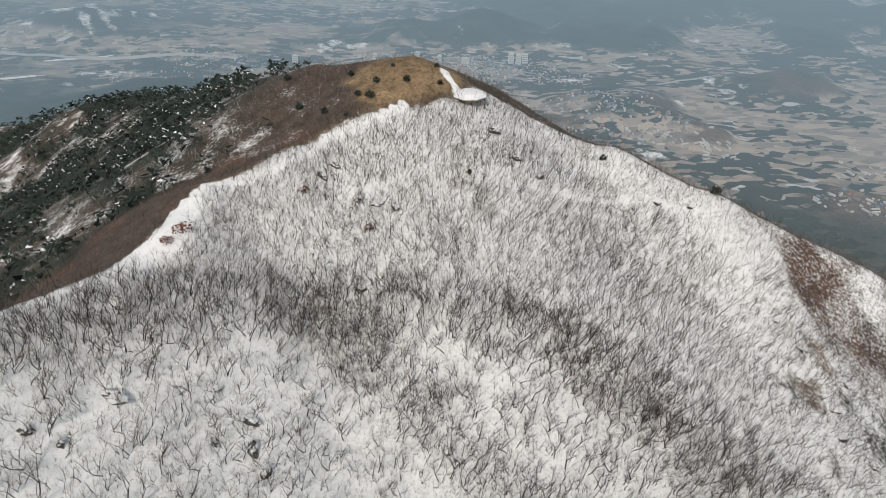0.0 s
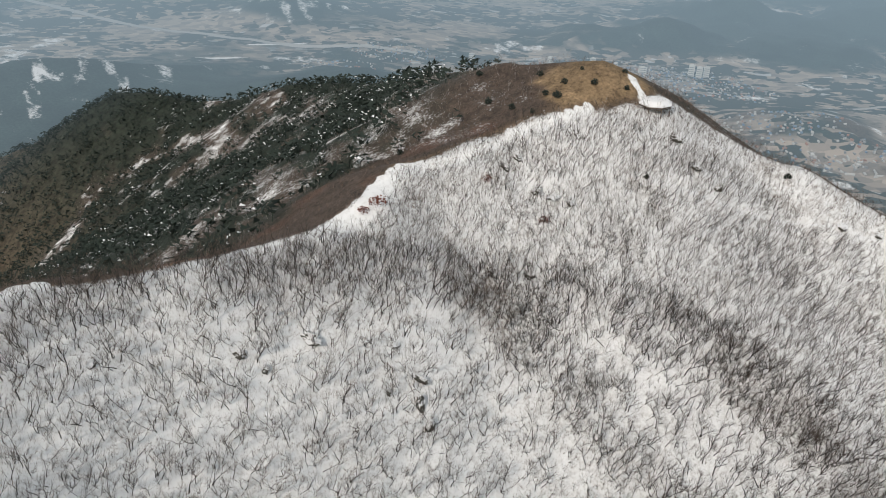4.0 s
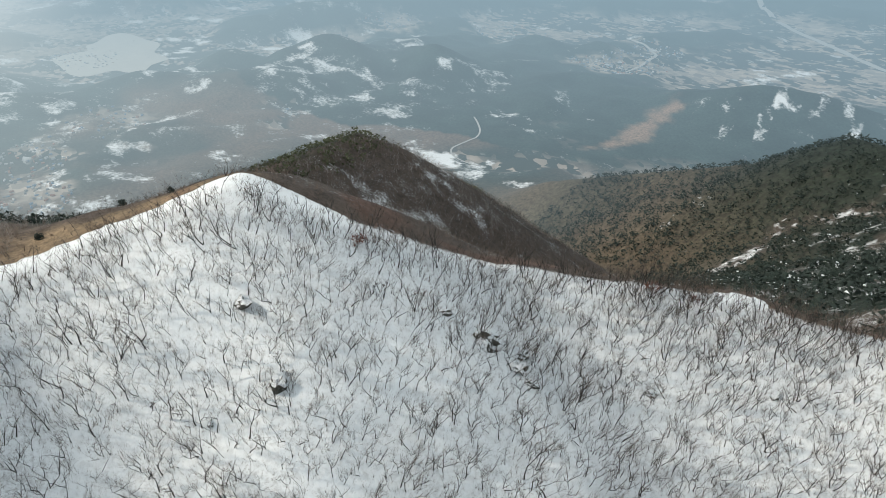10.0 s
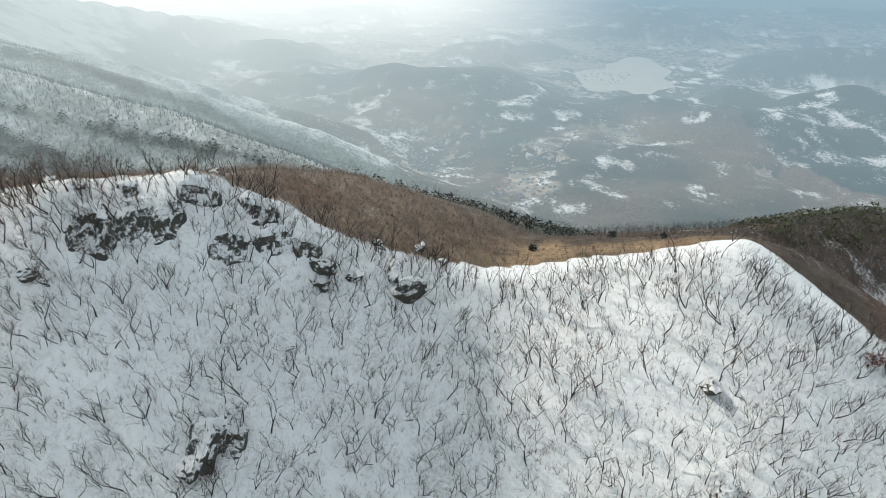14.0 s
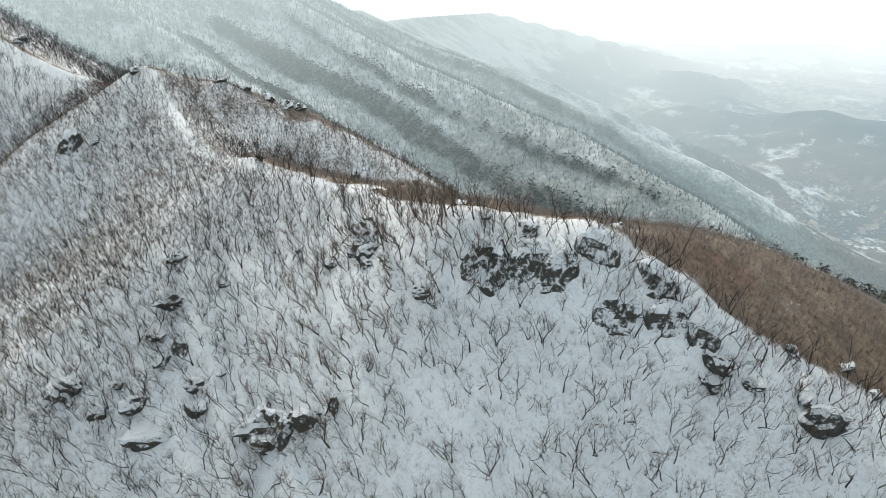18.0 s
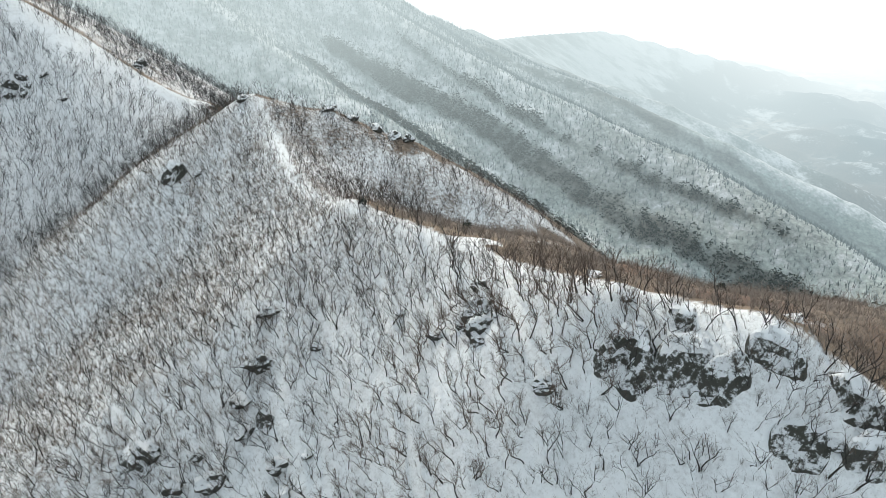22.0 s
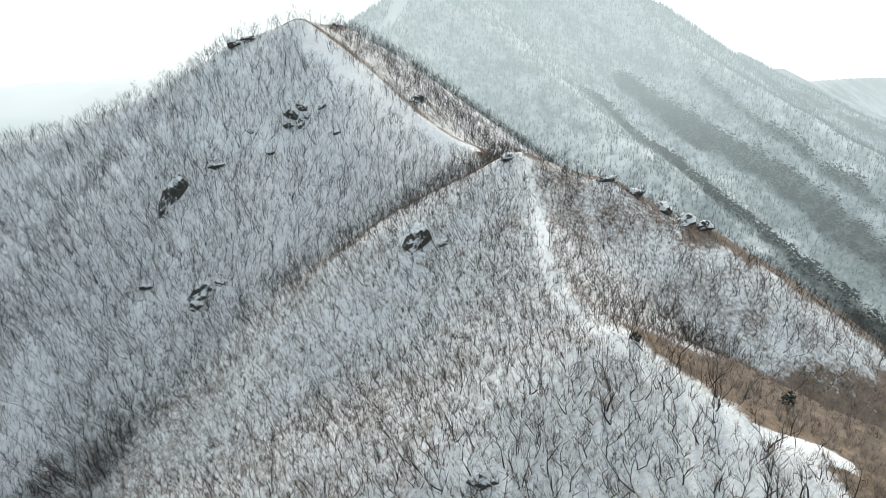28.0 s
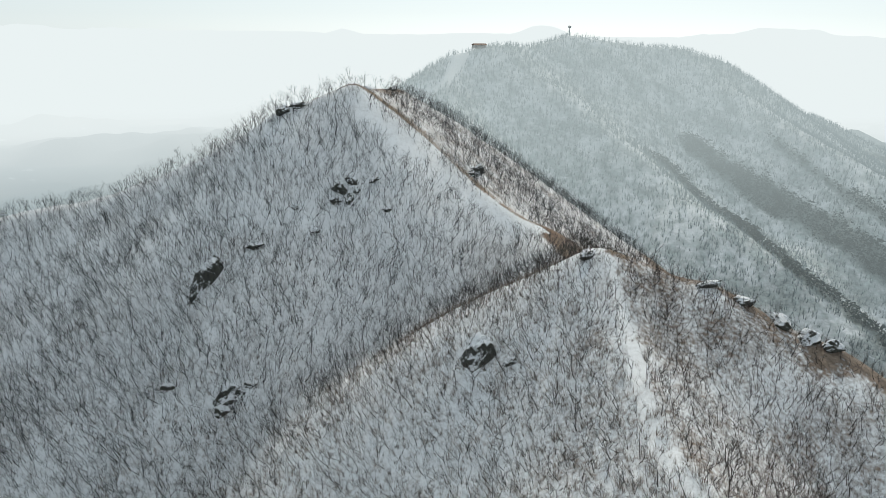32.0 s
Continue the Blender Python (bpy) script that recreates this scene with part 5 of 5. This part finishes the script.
def boulder(seed, w, h):
    """A broken block of rock, chipped flat on several sides."""
    r2 = np.random.default_rng(seed)
    bm = bmesh.new()
    bmesh.ops.create_icosphere(bm, subdivisions=3, radius=1.0)
    cuts = [(Vector(r2.normal(0, 1, 3)).normalized(), r2.uniform(0.45, 0.85)) for _ in range(7)]
    off = Vector(r2.uniform(-50, 50, 3))
    sx, sy, sz = 0.62 * w * r2.uniform(0.9, 1.2), 0.5 * w * r2.uniform(0.7, 1.0), 0.62 * h
    for v in bm.verts:
        p = v.co.copy()
        for n, d in cuts:
            over = p.dot(n) - d
            if over > 0:
                p -= n * over * 0.8
        # layered, broken outline
        shelf = 0.06 * math.sin(p.z * 7 + 3 * noise.noise(p * 1.3 + off))
        p *= 1 + shelf + 0.34 * noise.noise(p * 1.4 + off) + 0.24 * noise.noise(p * 3.3 + off) + 0.12 * noise.noise(p * 7 + off)
        v.co = (p.x * sx, p.y * sy, p.z * sz)
    me = bpy.data.meshes.new("rock")
    bm.to_mesh(me)
    bm.free()
    me.materials.append(MAT_ROCK)
    return me


def outcrop(seed, x, y, length, width, height, turn, step=0.42):
    """Bedrock that breaks out of the slope: a stepped, blocky body with ledges, steep towards the foot of the slope (local +y)."""
    nu, nv = int(length / step), int(width / step)
    u, v = np.meshgrid(np.linspace(-length / 2, length / 2, nu), np.linspace(-width / 2, width / 2, nv), indexing="ij")
    c, d = math.cos(radians(turn)), math.sin(radians(turn))
    wu = u + 1.3 * fbm(u, v, 2.6, 70 + seed, 3)
    wv = v + 0.42 * width * fbm(u, v, 2.9, 80 + seed, 4)
    # an uneven outline, a crown behind and two or three broken faces in front
    ends = 1 - ramp(np.hypot(wu / (length / 2), 0.9 * wv / (width / 2)) + 0.3 * fbm(u, v, 2.6, 90 + seed, 3), 0.5, 1.0)
    back = ramp(wv / width, -0.5, -0.2)
    lumps = 0.5 + 0.5 * fbm(u, v, 2.3, 95 + seed, 3)
    blocks = np.floor(3.2 * (vnoise(wu / 1.7, wv / 1.9, 60 + seed) + 0.4 * lumps)) / 3.2
    faces = 0.5 * (1 - ramp(wv / width, 0.10, 0.16)) + 0.3 * (1 - ramp(wv / width, 0.24, 0.29)) + 0.2 * (1 - ramp(wv / width, 0.36, 0.42))
    rise = height * ends * back * faces * (0.8 + 0.22 * blocks) + 0.2 * height * ends * back * (lumps - 0.5)
    px, py = x + c * u - d * v, y + d * u + c * v
    foot = land(px, py)[0]
    rim_of = np.minimum(np.minimum(np.arange(nu), nu - 1 - np.arange(nu))[:, None], np.minimum(np.arange(nv), nv - 1 - np.arange(nv))[None, :])
    pz = foot + rise - 0.5 * (ends * back < 0.05) - 0.8 * (rim_of == 0)
    # faces lean and are undercut a little
    push = 0.35 * fbm(px, pz, 1.3, 50 + seed, 3) * ends
    i = np.arange(nu * nv).reshape(nu, nv)
    f = np.stack([i[:-1, :-1], i[1:, :-1], i[1:, 1:], i[:-1, 1:]], -1).reshape(-1, 4)
    v = np.stack([px - d * push - x, py + c * push - y, pz - ground_z(x, y)], -1).reshape(-1, 3)
    crag = tagged(new("crag"), "dark broken crag under deep snow on the slope", "rock", "crags of the crest")
    crag.location = (x, y, ground_z(x, y))
    part("bedrock", mesh_from("bedrock", v, f, MAT_ROCK), crag)
    # snow lies thick on the flatter ledges
    across = np.cross(v[f[:, 2]] - v[f[:, 0]], v[f[:, 3]] - v[f[:, 1]])
    level = np.abs(across[:, 2]) / (np.linalg.norm(across, axis=1) + 1e-9)
    lying = f[(level > 0.74) & (vnoise(v[f[:, 0], 0] / 1.3, v[f[:, 0], 1] / 1.3, 40 + seed) > 0.25) & ((ends * back).ravel()[f[:, 0]] > 0.12)]
    # one piece of snow for each ledge
    mark = np.arange(len(v))
    for _ in range(60):
        low_mark = mark[lying].min(axis=1)
        before = mark.copy()
        np.minimum.at(mark, lying.ravel(), np.repeat(low_mark, 4))
        if (before == mark).all():
            break
    ledge_of = mark[lying[:, 0]] if len(lying) else np.zeros(0, int)
    for m in np.unique(ledge_of):
        ledge = lying[ledge_of == m]
        if len(ledge) < 14:
            continue
        used, order_in = np.unique(ledge, return_inverse=True)
        part("snow_cap", mesh_from("snow_cap", v[used] + (0, 0, 0.1), order_in.reshape(-1, 4), MAT_SNOW, True), crag, "thick white snow on a ledge")


# x, y, length, width, height, turn of the ledges
for n, row in enumerate([(-118.2, -107.6, 9, 7, 2.6, -78), (-120.6, -101.5, 8, 6, 1.9, -66), (-121.6, -96.4, 6, 5, 1.6, -70), (-124.6, -105, 5, 4, 1.0, -80), (-126.8, -93.8, 7, 5, 1.4, -55), (-131, -85.3, 7, 5, 1.6, -40), (-123.2, -86.6, 8, 4.5, 1.5, -50), (-128, -81, 8, 5, 1.5, -40), (-131, -77.6, 6, 4, 1.2, -40),
                         (-102.5, -79.5, 9, 6, 2.4, -66), (-88, -126, 12, 6, 2.2, -80), 
                          (-34.4, -316, 7, 14, 4, -30), (-98.8, -247, 7, 7, 3, -75), (-66, -163, 8, 5, 1.5, -64), (-86, -152, 5, 4, 1.5, -66), (-45, -282, 9, 7, 2.2, -10), (-117, 28, 7, 4, 1.6, -45)]):
    outcrop(n + 1, *row)
seed = 0
for rocks, words, group in ((CRAG, "dark crag block on the crest under deep snow", "blocks of the crag"), (SLOPE_ROCKS, "dark grey boulder half buried in snow", "boulders on the slope"),
                            (BOWL_ROCKS, "dark grey boulder half buried in snow", "boulders on the slope"), (FAR_ROCKS, "small brown-grey rock showing through snow", "rocks on the slope"),
                            (HIGH_ROCKS, "jagged dark rock face dusted with snow", "rock faces on the peak slope"), (CREST_ROCKS, "grey rock beside the crest", "rocks on the crest")):
    for x, y, w, h in rocks:
        seed += 1
        z = float(land(np.array([x]), np.array([y]))[0][0])
        ob = tagged(new("rock", boulder(seed, w, h)), words, "rock", group)
        ob.matrix_world = pose(x, y, z + 0.02 * h, random.uniform(-14, 14), random.uniform(-14, 14), random.uniform(0, 360))


# ---------------------------------------------------------------- what stands on the mountain
def box(bm, cx, cy, cz, sx, sy, sz, turn=0.0):
    m = Matrix.Translation((cx, cy, cz)) @ Matrix.Rotation(turn, 4, "Z") @ Matrix.Diagonal((sx, sy, sz, 1))
    return bmesh.ops.create_cube(bm, size=1.0, matrix=m)["verts"]


def bm_part(name, bm, mat, parent, label="", bevel=0.0):
    if bevel:
        bmesh.ops.bevel(bm, geom=bm.edges[:], offset=bevel, segments=2, affect="EDGES")
    me = bpy.data.meshes.new(name)
    bm.to_mesh(me)
    bm.free()
    me.materials.append(mat)
    return part(name, me, parent, label)


def plain_material(name, dark, light, scale=2.0, rough=0.8):
    m, nt, bs = material(name)
    nt.links.new(mix(nt, noise_tex(nt, scale, 6.0), dark, light), bs.inputs["Base Color"])
    bs.inputs["Roughness"].default_value = rough
    return m


MAT_DECK = plain_material("weathered_deck_timber", (0.08, 0.06, 0.05), (0.16, 0.13, 0.10), 4.0)
MAT_STEEL = plain_material("galvanised_steel", (0.25, 0.26, 0.27), (0.4, 0.41, 0.42), 6.0, 0.5)
MAT_HUT = plain_material("pale_render", (0.5, 0.48, 0.45), (0.65, 0.63, 0.6), 1.0)
MAT_ROOF = plain_material("brown_roof_sheet", (0.12, 0.07, 0.05), (0.2, 0.12, 0.08), 2.0)

# viewing deck just below the first top
dx, dy = 8.1, 193.6
deck_z = ground_z(dx, dy - 3) + 2.0
deck = tagged(new("viewing_deck"), "timber viewing deck with a thick white snow layer", "deck")
deck.matrix_world = pose(dx, dy, deck_z, 0, 0, 0)
corners = [(4.9 * math.cos(a), 4.9 * math.sin(a)) for a in [radians(45 * k + 22.5) for k in range(8)]]


def stacked(points, rings):
    """A closed body over an outline: (share of the outline, height) from the bottom up."""
    bm = bmesh.new()
    rows = [[bm.verts.new((s * x, s * y, z)) for x, y in points] for s, z in rings]
    n = len(points)
    bm.faces.new(rows[0][::-1])
    bm.faces.new(rows[-1])
    for lower, upper in zip(rows, rows[1:]):
        for k in range(n):
            bm.faces.new((lower[k], lower[(k + 1) % n], upper[(k + 1) % n], upper[k]))
    return bm


bm_part("platform", stacked(corners, [(1, -0.25), (1, 0)]), MAT_DECK, deck)
bm_part("snow_layer", stacked(corners, [(0.98, 0.003), (1.0, 0.3), (0.93, 0.5), (0.8, 0.95), (0.7, 1.2), (0.5, 1.35)]), MAT_SNOW, deck, "smooth white snow heaped on the boards")
for (x, y), (x2, y2) in zip(corners, corners[1:] + corners[:1]):
    bm = bmesh.new()
    foot = min(ground_z(dx + x, dy + y) - deck_z - 0.3, -0.6)
    box(bm, 0.93 * x, 0.93 * y, (foot - 0.25) / 2, 0.22, 0.22, -foot - 0.25)
    bm_part("post", bm, MAT_DECK, deck)
    bm = bmesh.new()
    box(bm, 0.46 * (x + x2), 0.46 * (y + y2), -0.75, math.hypot(x2 - x, y2 - y) * 0.9, 0.12, 0.14, math.atan2(y2 - y, x2 - x))
    bm_part("brace", bm, MAT_DECK, deck)

# small hut and mast on the high summit
hx, hy = -196.0, -797.0
hut = tagged(new("summit_hut"), "small pale hut with a brown roof on the summit", "hut")
hut.matrix_world = pose(hx, hy, ground_z(hx, hy), 0, 0, 25)
bm = bmesh.new()
box(bm, 0, 0, 1.2, 13, 5, 3.2)
bm_part("walls", bm, MAT_HUT, hut)
bm = bmesh.new()
vs = [bm.verts.new(p) for p in ((-7, -3, 2.8), (7, -3, 2.8), (7, 3, 2.8), (-7, 3, 2.8), (-7, 0, 4.2), (7, 0, 4.2))]
for f in ((0, 1, 5, 4), (2, 3, 4, 5), (0, 4, 3), (1, 2, 5), (0, 3, 2, 1)):
    bm.faces.new([vs[k] for k in f])
bm_part("roof", bm, MAT_ROOF, hut)
mx, my = -300.8, -862.4
mast = tagged(new("summit_mast"), "thin steel mast with a small drum on the summit", "mast")
mast.location = (mx, my, ground_z(mx, my))
part("pole", mesh_from("pole", *tube([(0, 0, -1), (0, 0, 4), (0, 0, 9)], [0.5, 0.4, 0.3], 6), MAT_STEEL), mast)
part("drum", mesh_from("drum", *tube([(0, 0, 6), (0, 0, 6.3), (0, 0, 8.2), (0, 0, 8.5)], [0.4, 1.5, 1.5, 0.4], 10), MAT_STEEL), mast)


def ribbon(name, line, width, mat, label, category, step=6.0, lift=0.25):
    """A strip of way or water laid on the land along a line."""
    pts = []
    for (ax, ay), (bx, by) in zip(line, line[1:]):
        n = max(2, int(math.hypot(bx - ax, by - ay) / step))
        pts += [(ax + (bx - ax) * k / n, ay + (by - ay) * k / n) for k in range(n)]
    p = np.array(pts + [line[-1]], float)
    for _ in range(12):
        p[1:-1] = 0.25 * p[:-2] + 0.5 * p[1:-1] + 0.25 * p[2:]
    w = np.gradient(p, axis=0)
    w /= np.linalg.norm(w, axis=1)[:, None]
    side = np.stack([-w[:, 1], w[:, 0]], -1) * width / 2
    rows = []
    for q in (p - side, p, p + side):
        rows.append(np.column_stack([q, land(q[:, 0], q[:, 1])[0] + lift]))
    v = np.stack(rows, 1).reshape(-1, 3)
    i = np.arange(len(p) * 3).reshape(-1, 3)
    f = np.vstack([np.stack([i[:-1, k], i[:-1, k + 1], i[1:, k + 1], i[1:, k]], -1) for k in (0, 1)])
    return hazed(tagged(new(name, mesh_from(name, v, f, mat, True)), label, category, kind="structure"))


ribbon("footpath", LEDGE, 0.5, MAT_SNOW, "narrow snow-filled footpath across the slope", "path", 1.5, 0.1)


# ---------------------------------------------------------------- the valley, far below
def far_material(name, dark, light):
    """A far surface with the valley's haze painted over it as a glow."""
    m = plain_material(name, dark, light, 0.05)
    add_haze_glow(m, m.node_tree, m.node_tree.nodes["Principled BSDF"])
    return m


MAT_ROAD = far_material("pale_road", (0.34, 0.33, 0.32), (0.45, 0.44, 0.42))
MAT_LAKE = far_material("frozen_lake", (0.50, 0.47, 0.43), (0.58, 0.55, 0.50))
MAT_FIELD_SNOW = far_material("snowed_field", (0.7, 0.7, 0.7), (0.8, 0.8, 0.8))
MAT_BLOCK = far_material("pale_flats", (0.5, 0.5, 0.48), (0.6, 0.6, 0.58))
MAT_PANE = far_material("dark_panes", (0.2, 0.21, 0.22), (0.26, 0.27, 0.28))
ROOFS = [far_material("white_roofs", (0.36, 0.36, 0.36), (0.52, 0.52, 0.51)), far_material("blue_roofs", (0.10, 0.16, 0.26), (0.2, 0.28, 0.36)),
         far_material("rust_roofs", (0.26, 0.12, 0.08), (0.36, 0.2, 0.14)), far_material("grey_roofs", (0.16, 0.16, 0.16), (0.3, 0.3, 0.3))]

ribbon("highway", [(-2300, 2230), (-2010, 2060), (-1600, 1880), (-1320, 1770), (-1000, 1690), (-760, 1640), (-430, 1640)], 20, MAT_ROAD, "pale highway across the valley plain", "road", 25, 1.5)
ribbon("river_road", [(480, 1465), (540, 1515), (610, 1550), (720, 1570), (860, 1550)], 9, MAT_ROAD, "curved pale road in the plain", "road", 20, 1.5)
ribbon("valley_road", [(-1500, 1100), (-1560, 1250), (-1680, 1345), (-1850, 1330)], 9, MAT_ROAD, "pale country road by a village", "road", 20, 1.5)
ribbon("forest_road", [(-1040, 480), (-1100, 440), (-1165, 476), (-1130, 520), (-1190, 560), (-1275, 580)], 3.5, MAT_ROAD, "snowy forest road in bends", "road", 15, 1.5)


def blob(name, cx, cy, rx, ry, turn, mat, label, category, seed):
    """A patch of snow or ice with an uneven edge, laid on the land."""
    n, m = 48, 7
    a = np.linspace(0, 2 * np.pi, n, endpoint=False)
    r2 = np.random.default_rng(seed)
    edge = 1 + 0.22 * np.sin(2 * a + r2.uniform(0, 6)) + 0.16 * np.sin(3 * a + r2.uniform(0, 6)) + 0.1 * np.sin(7 * a + r2.uniform(0, 6))
    k = np.linspace(0.02, 1, m)[:, None]
    u, w = rx * k * edge * np.cos(a), ry * k * edge * np.sin(a)
    x, y = cx + u * math.cos(turn) - w * math.sin(turn), cy + u * math.sin(turn) + w * math.cos(turn)
    z = land(x, y)[0] + 1.2
    i = np.arange(n * m).reshape(m, n)
    j = np.roll(i, -1, axis=1)
    f = np.stack([i[:-1], i[1:], j[1:], j[:-1]], -1).reshape(-1, 4)
    return hazed(tagged(new(name, mesh_from(name, np.stack([x, y, z], -1).reshape(-1, 3), f, mat, True)), label, category, kind="structure"))


blob("lake", -2250, -70, 250, 135, 0.15, MAT_LAKE, "pale frozen lake in the hazy valley", "water", 1)
for n, (x, y, rx, ry, t) in enumerate([(-790, 1640, 60, 8, 0.3), (-850, 1480, 60, 7, 0.4)]):
    blob("snowed_field", x, y, rx, ry, t, MAT_FIELD_SNOW, "snow-covered field in the valley", "field", 20 + n)


def house_arrays(rng, cx, cy, count, spread, long=1.0, size=1.0):
    """Many gabled houses round a village's middle, split by roof colour."""
    lots = [[] for _ in ROOFS]
    a, d = rng.uniform(0, 6.28, count), spread * np.sqrt(rng.uniform(0, 1, count))
    x, y = cx + d * np.cos(a) * 1.6, cy + d * np.sin(a)
    z = land(x, y)[0]
    for px, py, pz in zip(x, y, z):
        if pz > FLOOR + 32:
            continue
        w, l, h = rng.uniform(5, 9) * size, rng.uniform(8, 16) * long * size, rng.uniform(3.5, 6.5) * size
        t = rng.normal(0.3, 0.25) + (math.pi / 2 if rng.uniform() < 0.3 else 0)
        c, s = math.cos(t), math.sin(t)
        v = np.array([(-w, -l, -3), (w, -l, -3), (w, l, -3), (-w, l, -3), (-w, -l, h), (w, -l, h), (w, l, h), (-w, l, h), (0, -l, h * 1.5), (0, l, h * 1.5)], float) * (0.5, 0.5, 1)
        v = np.column_stack([px + c * v[:, 0] - s * v[:, 1], py + s * v[:, 0] + c * v[:, 1], pz + v[:, 2]])
        f = np.array([(0, 1, 5), (0, 5, 4), (1, 2, 6), (1, 6, 5), (2, 3, 7), (2, 7, 6), (3, 0, 4), (3, 4, 7), (4, 5, 8), (6, 7, 9), (5, 6, 9), (5, 9, 8), (7, 4, 8), (7, 8, 9)])
        lots[rng.choice(4, p=[0.3, 0.22, 0.15, 0.33])].append((v, f))
    return lots


rng = np.random.default_rng(77)
every = [[] for _ in ROOFS]
for x, y, count, spread in VILLAGES:
    for k, lot in enumerate(house_arrays(rng, x, y, int(2.0 * count), 1.2 * spread, 1.0, 0.36)):
        every[k] += lot
for k, (lot, words) in enumerate(zip(every, ("white", "blue", "rust red", "grey"))):
    hazed(stuff("village_houses", bundle(lot), ROOFS[k], "far village houses with " + words + " roofs", "houses"))
lots = [[] for _ in ROOFS]
for x, y in ((450, 1090), (480, 1130), (670, 1020), (600, 897), (420, 1150)):
    for k, lot in enumerate(house_arrays(rng, x, y, 12, 36, 2.4, 0.4)):
        lots[0] += lot
hazed(stuff("greenhouses", bundle(lots[0]), ROOFS[0], "rows of white plastic greenhouses in the plain", "greenhouses"))


def flats(x, y, w, d, h):
    """A far apartment block with rows of windows."""
    ob = tagged(new("apartment_block"), "pale slab of flats in the hazy town", "building", "apartment blocks in the town")
    ob.matrix_world = pose(x, y, ground_z(x, y) - 1, 0, 0, random.uniform(-12, 12))
    bm = bmesh.new()
    box(bm, 0, 0, h / 2, w, d, h)
    hazed(bm_part("walls", bm, MAT_BLOCK, ob), x, y)
    bm = bmesh.new()
    box(bm, 0, 0, h + 0.8, w * 0.4, d * 0.6, 1.6)
    hazed(bm_part("roof_house", bm, MAT_BLOCK, ob), x, y)
    for k in range(int(h // 4.5)):
        bm = bmesh.new()
        box(bm, 0, -d / 2 - 0.02, 3 + 4.5 * k, w * 0.86, 0.3, 1.7)
        hazed(bm_part("window_row", bm, MAT_PANE, ob), x, y)


for x, y, w, d, h in ((-118, 1650, 10, 9, 25), (-22, 1650, 11, 9, 27), (30, 1655, 9, 9, 20), (196, 1660, 13, 9, 26), (212, 1650, 13, 9, 26), (228, 1660, 13, 9, 24), (-300, 1640, 12, 9, 18), (90, 1655, 18, 9, 14)):
    flats(x, y, w, d, h)
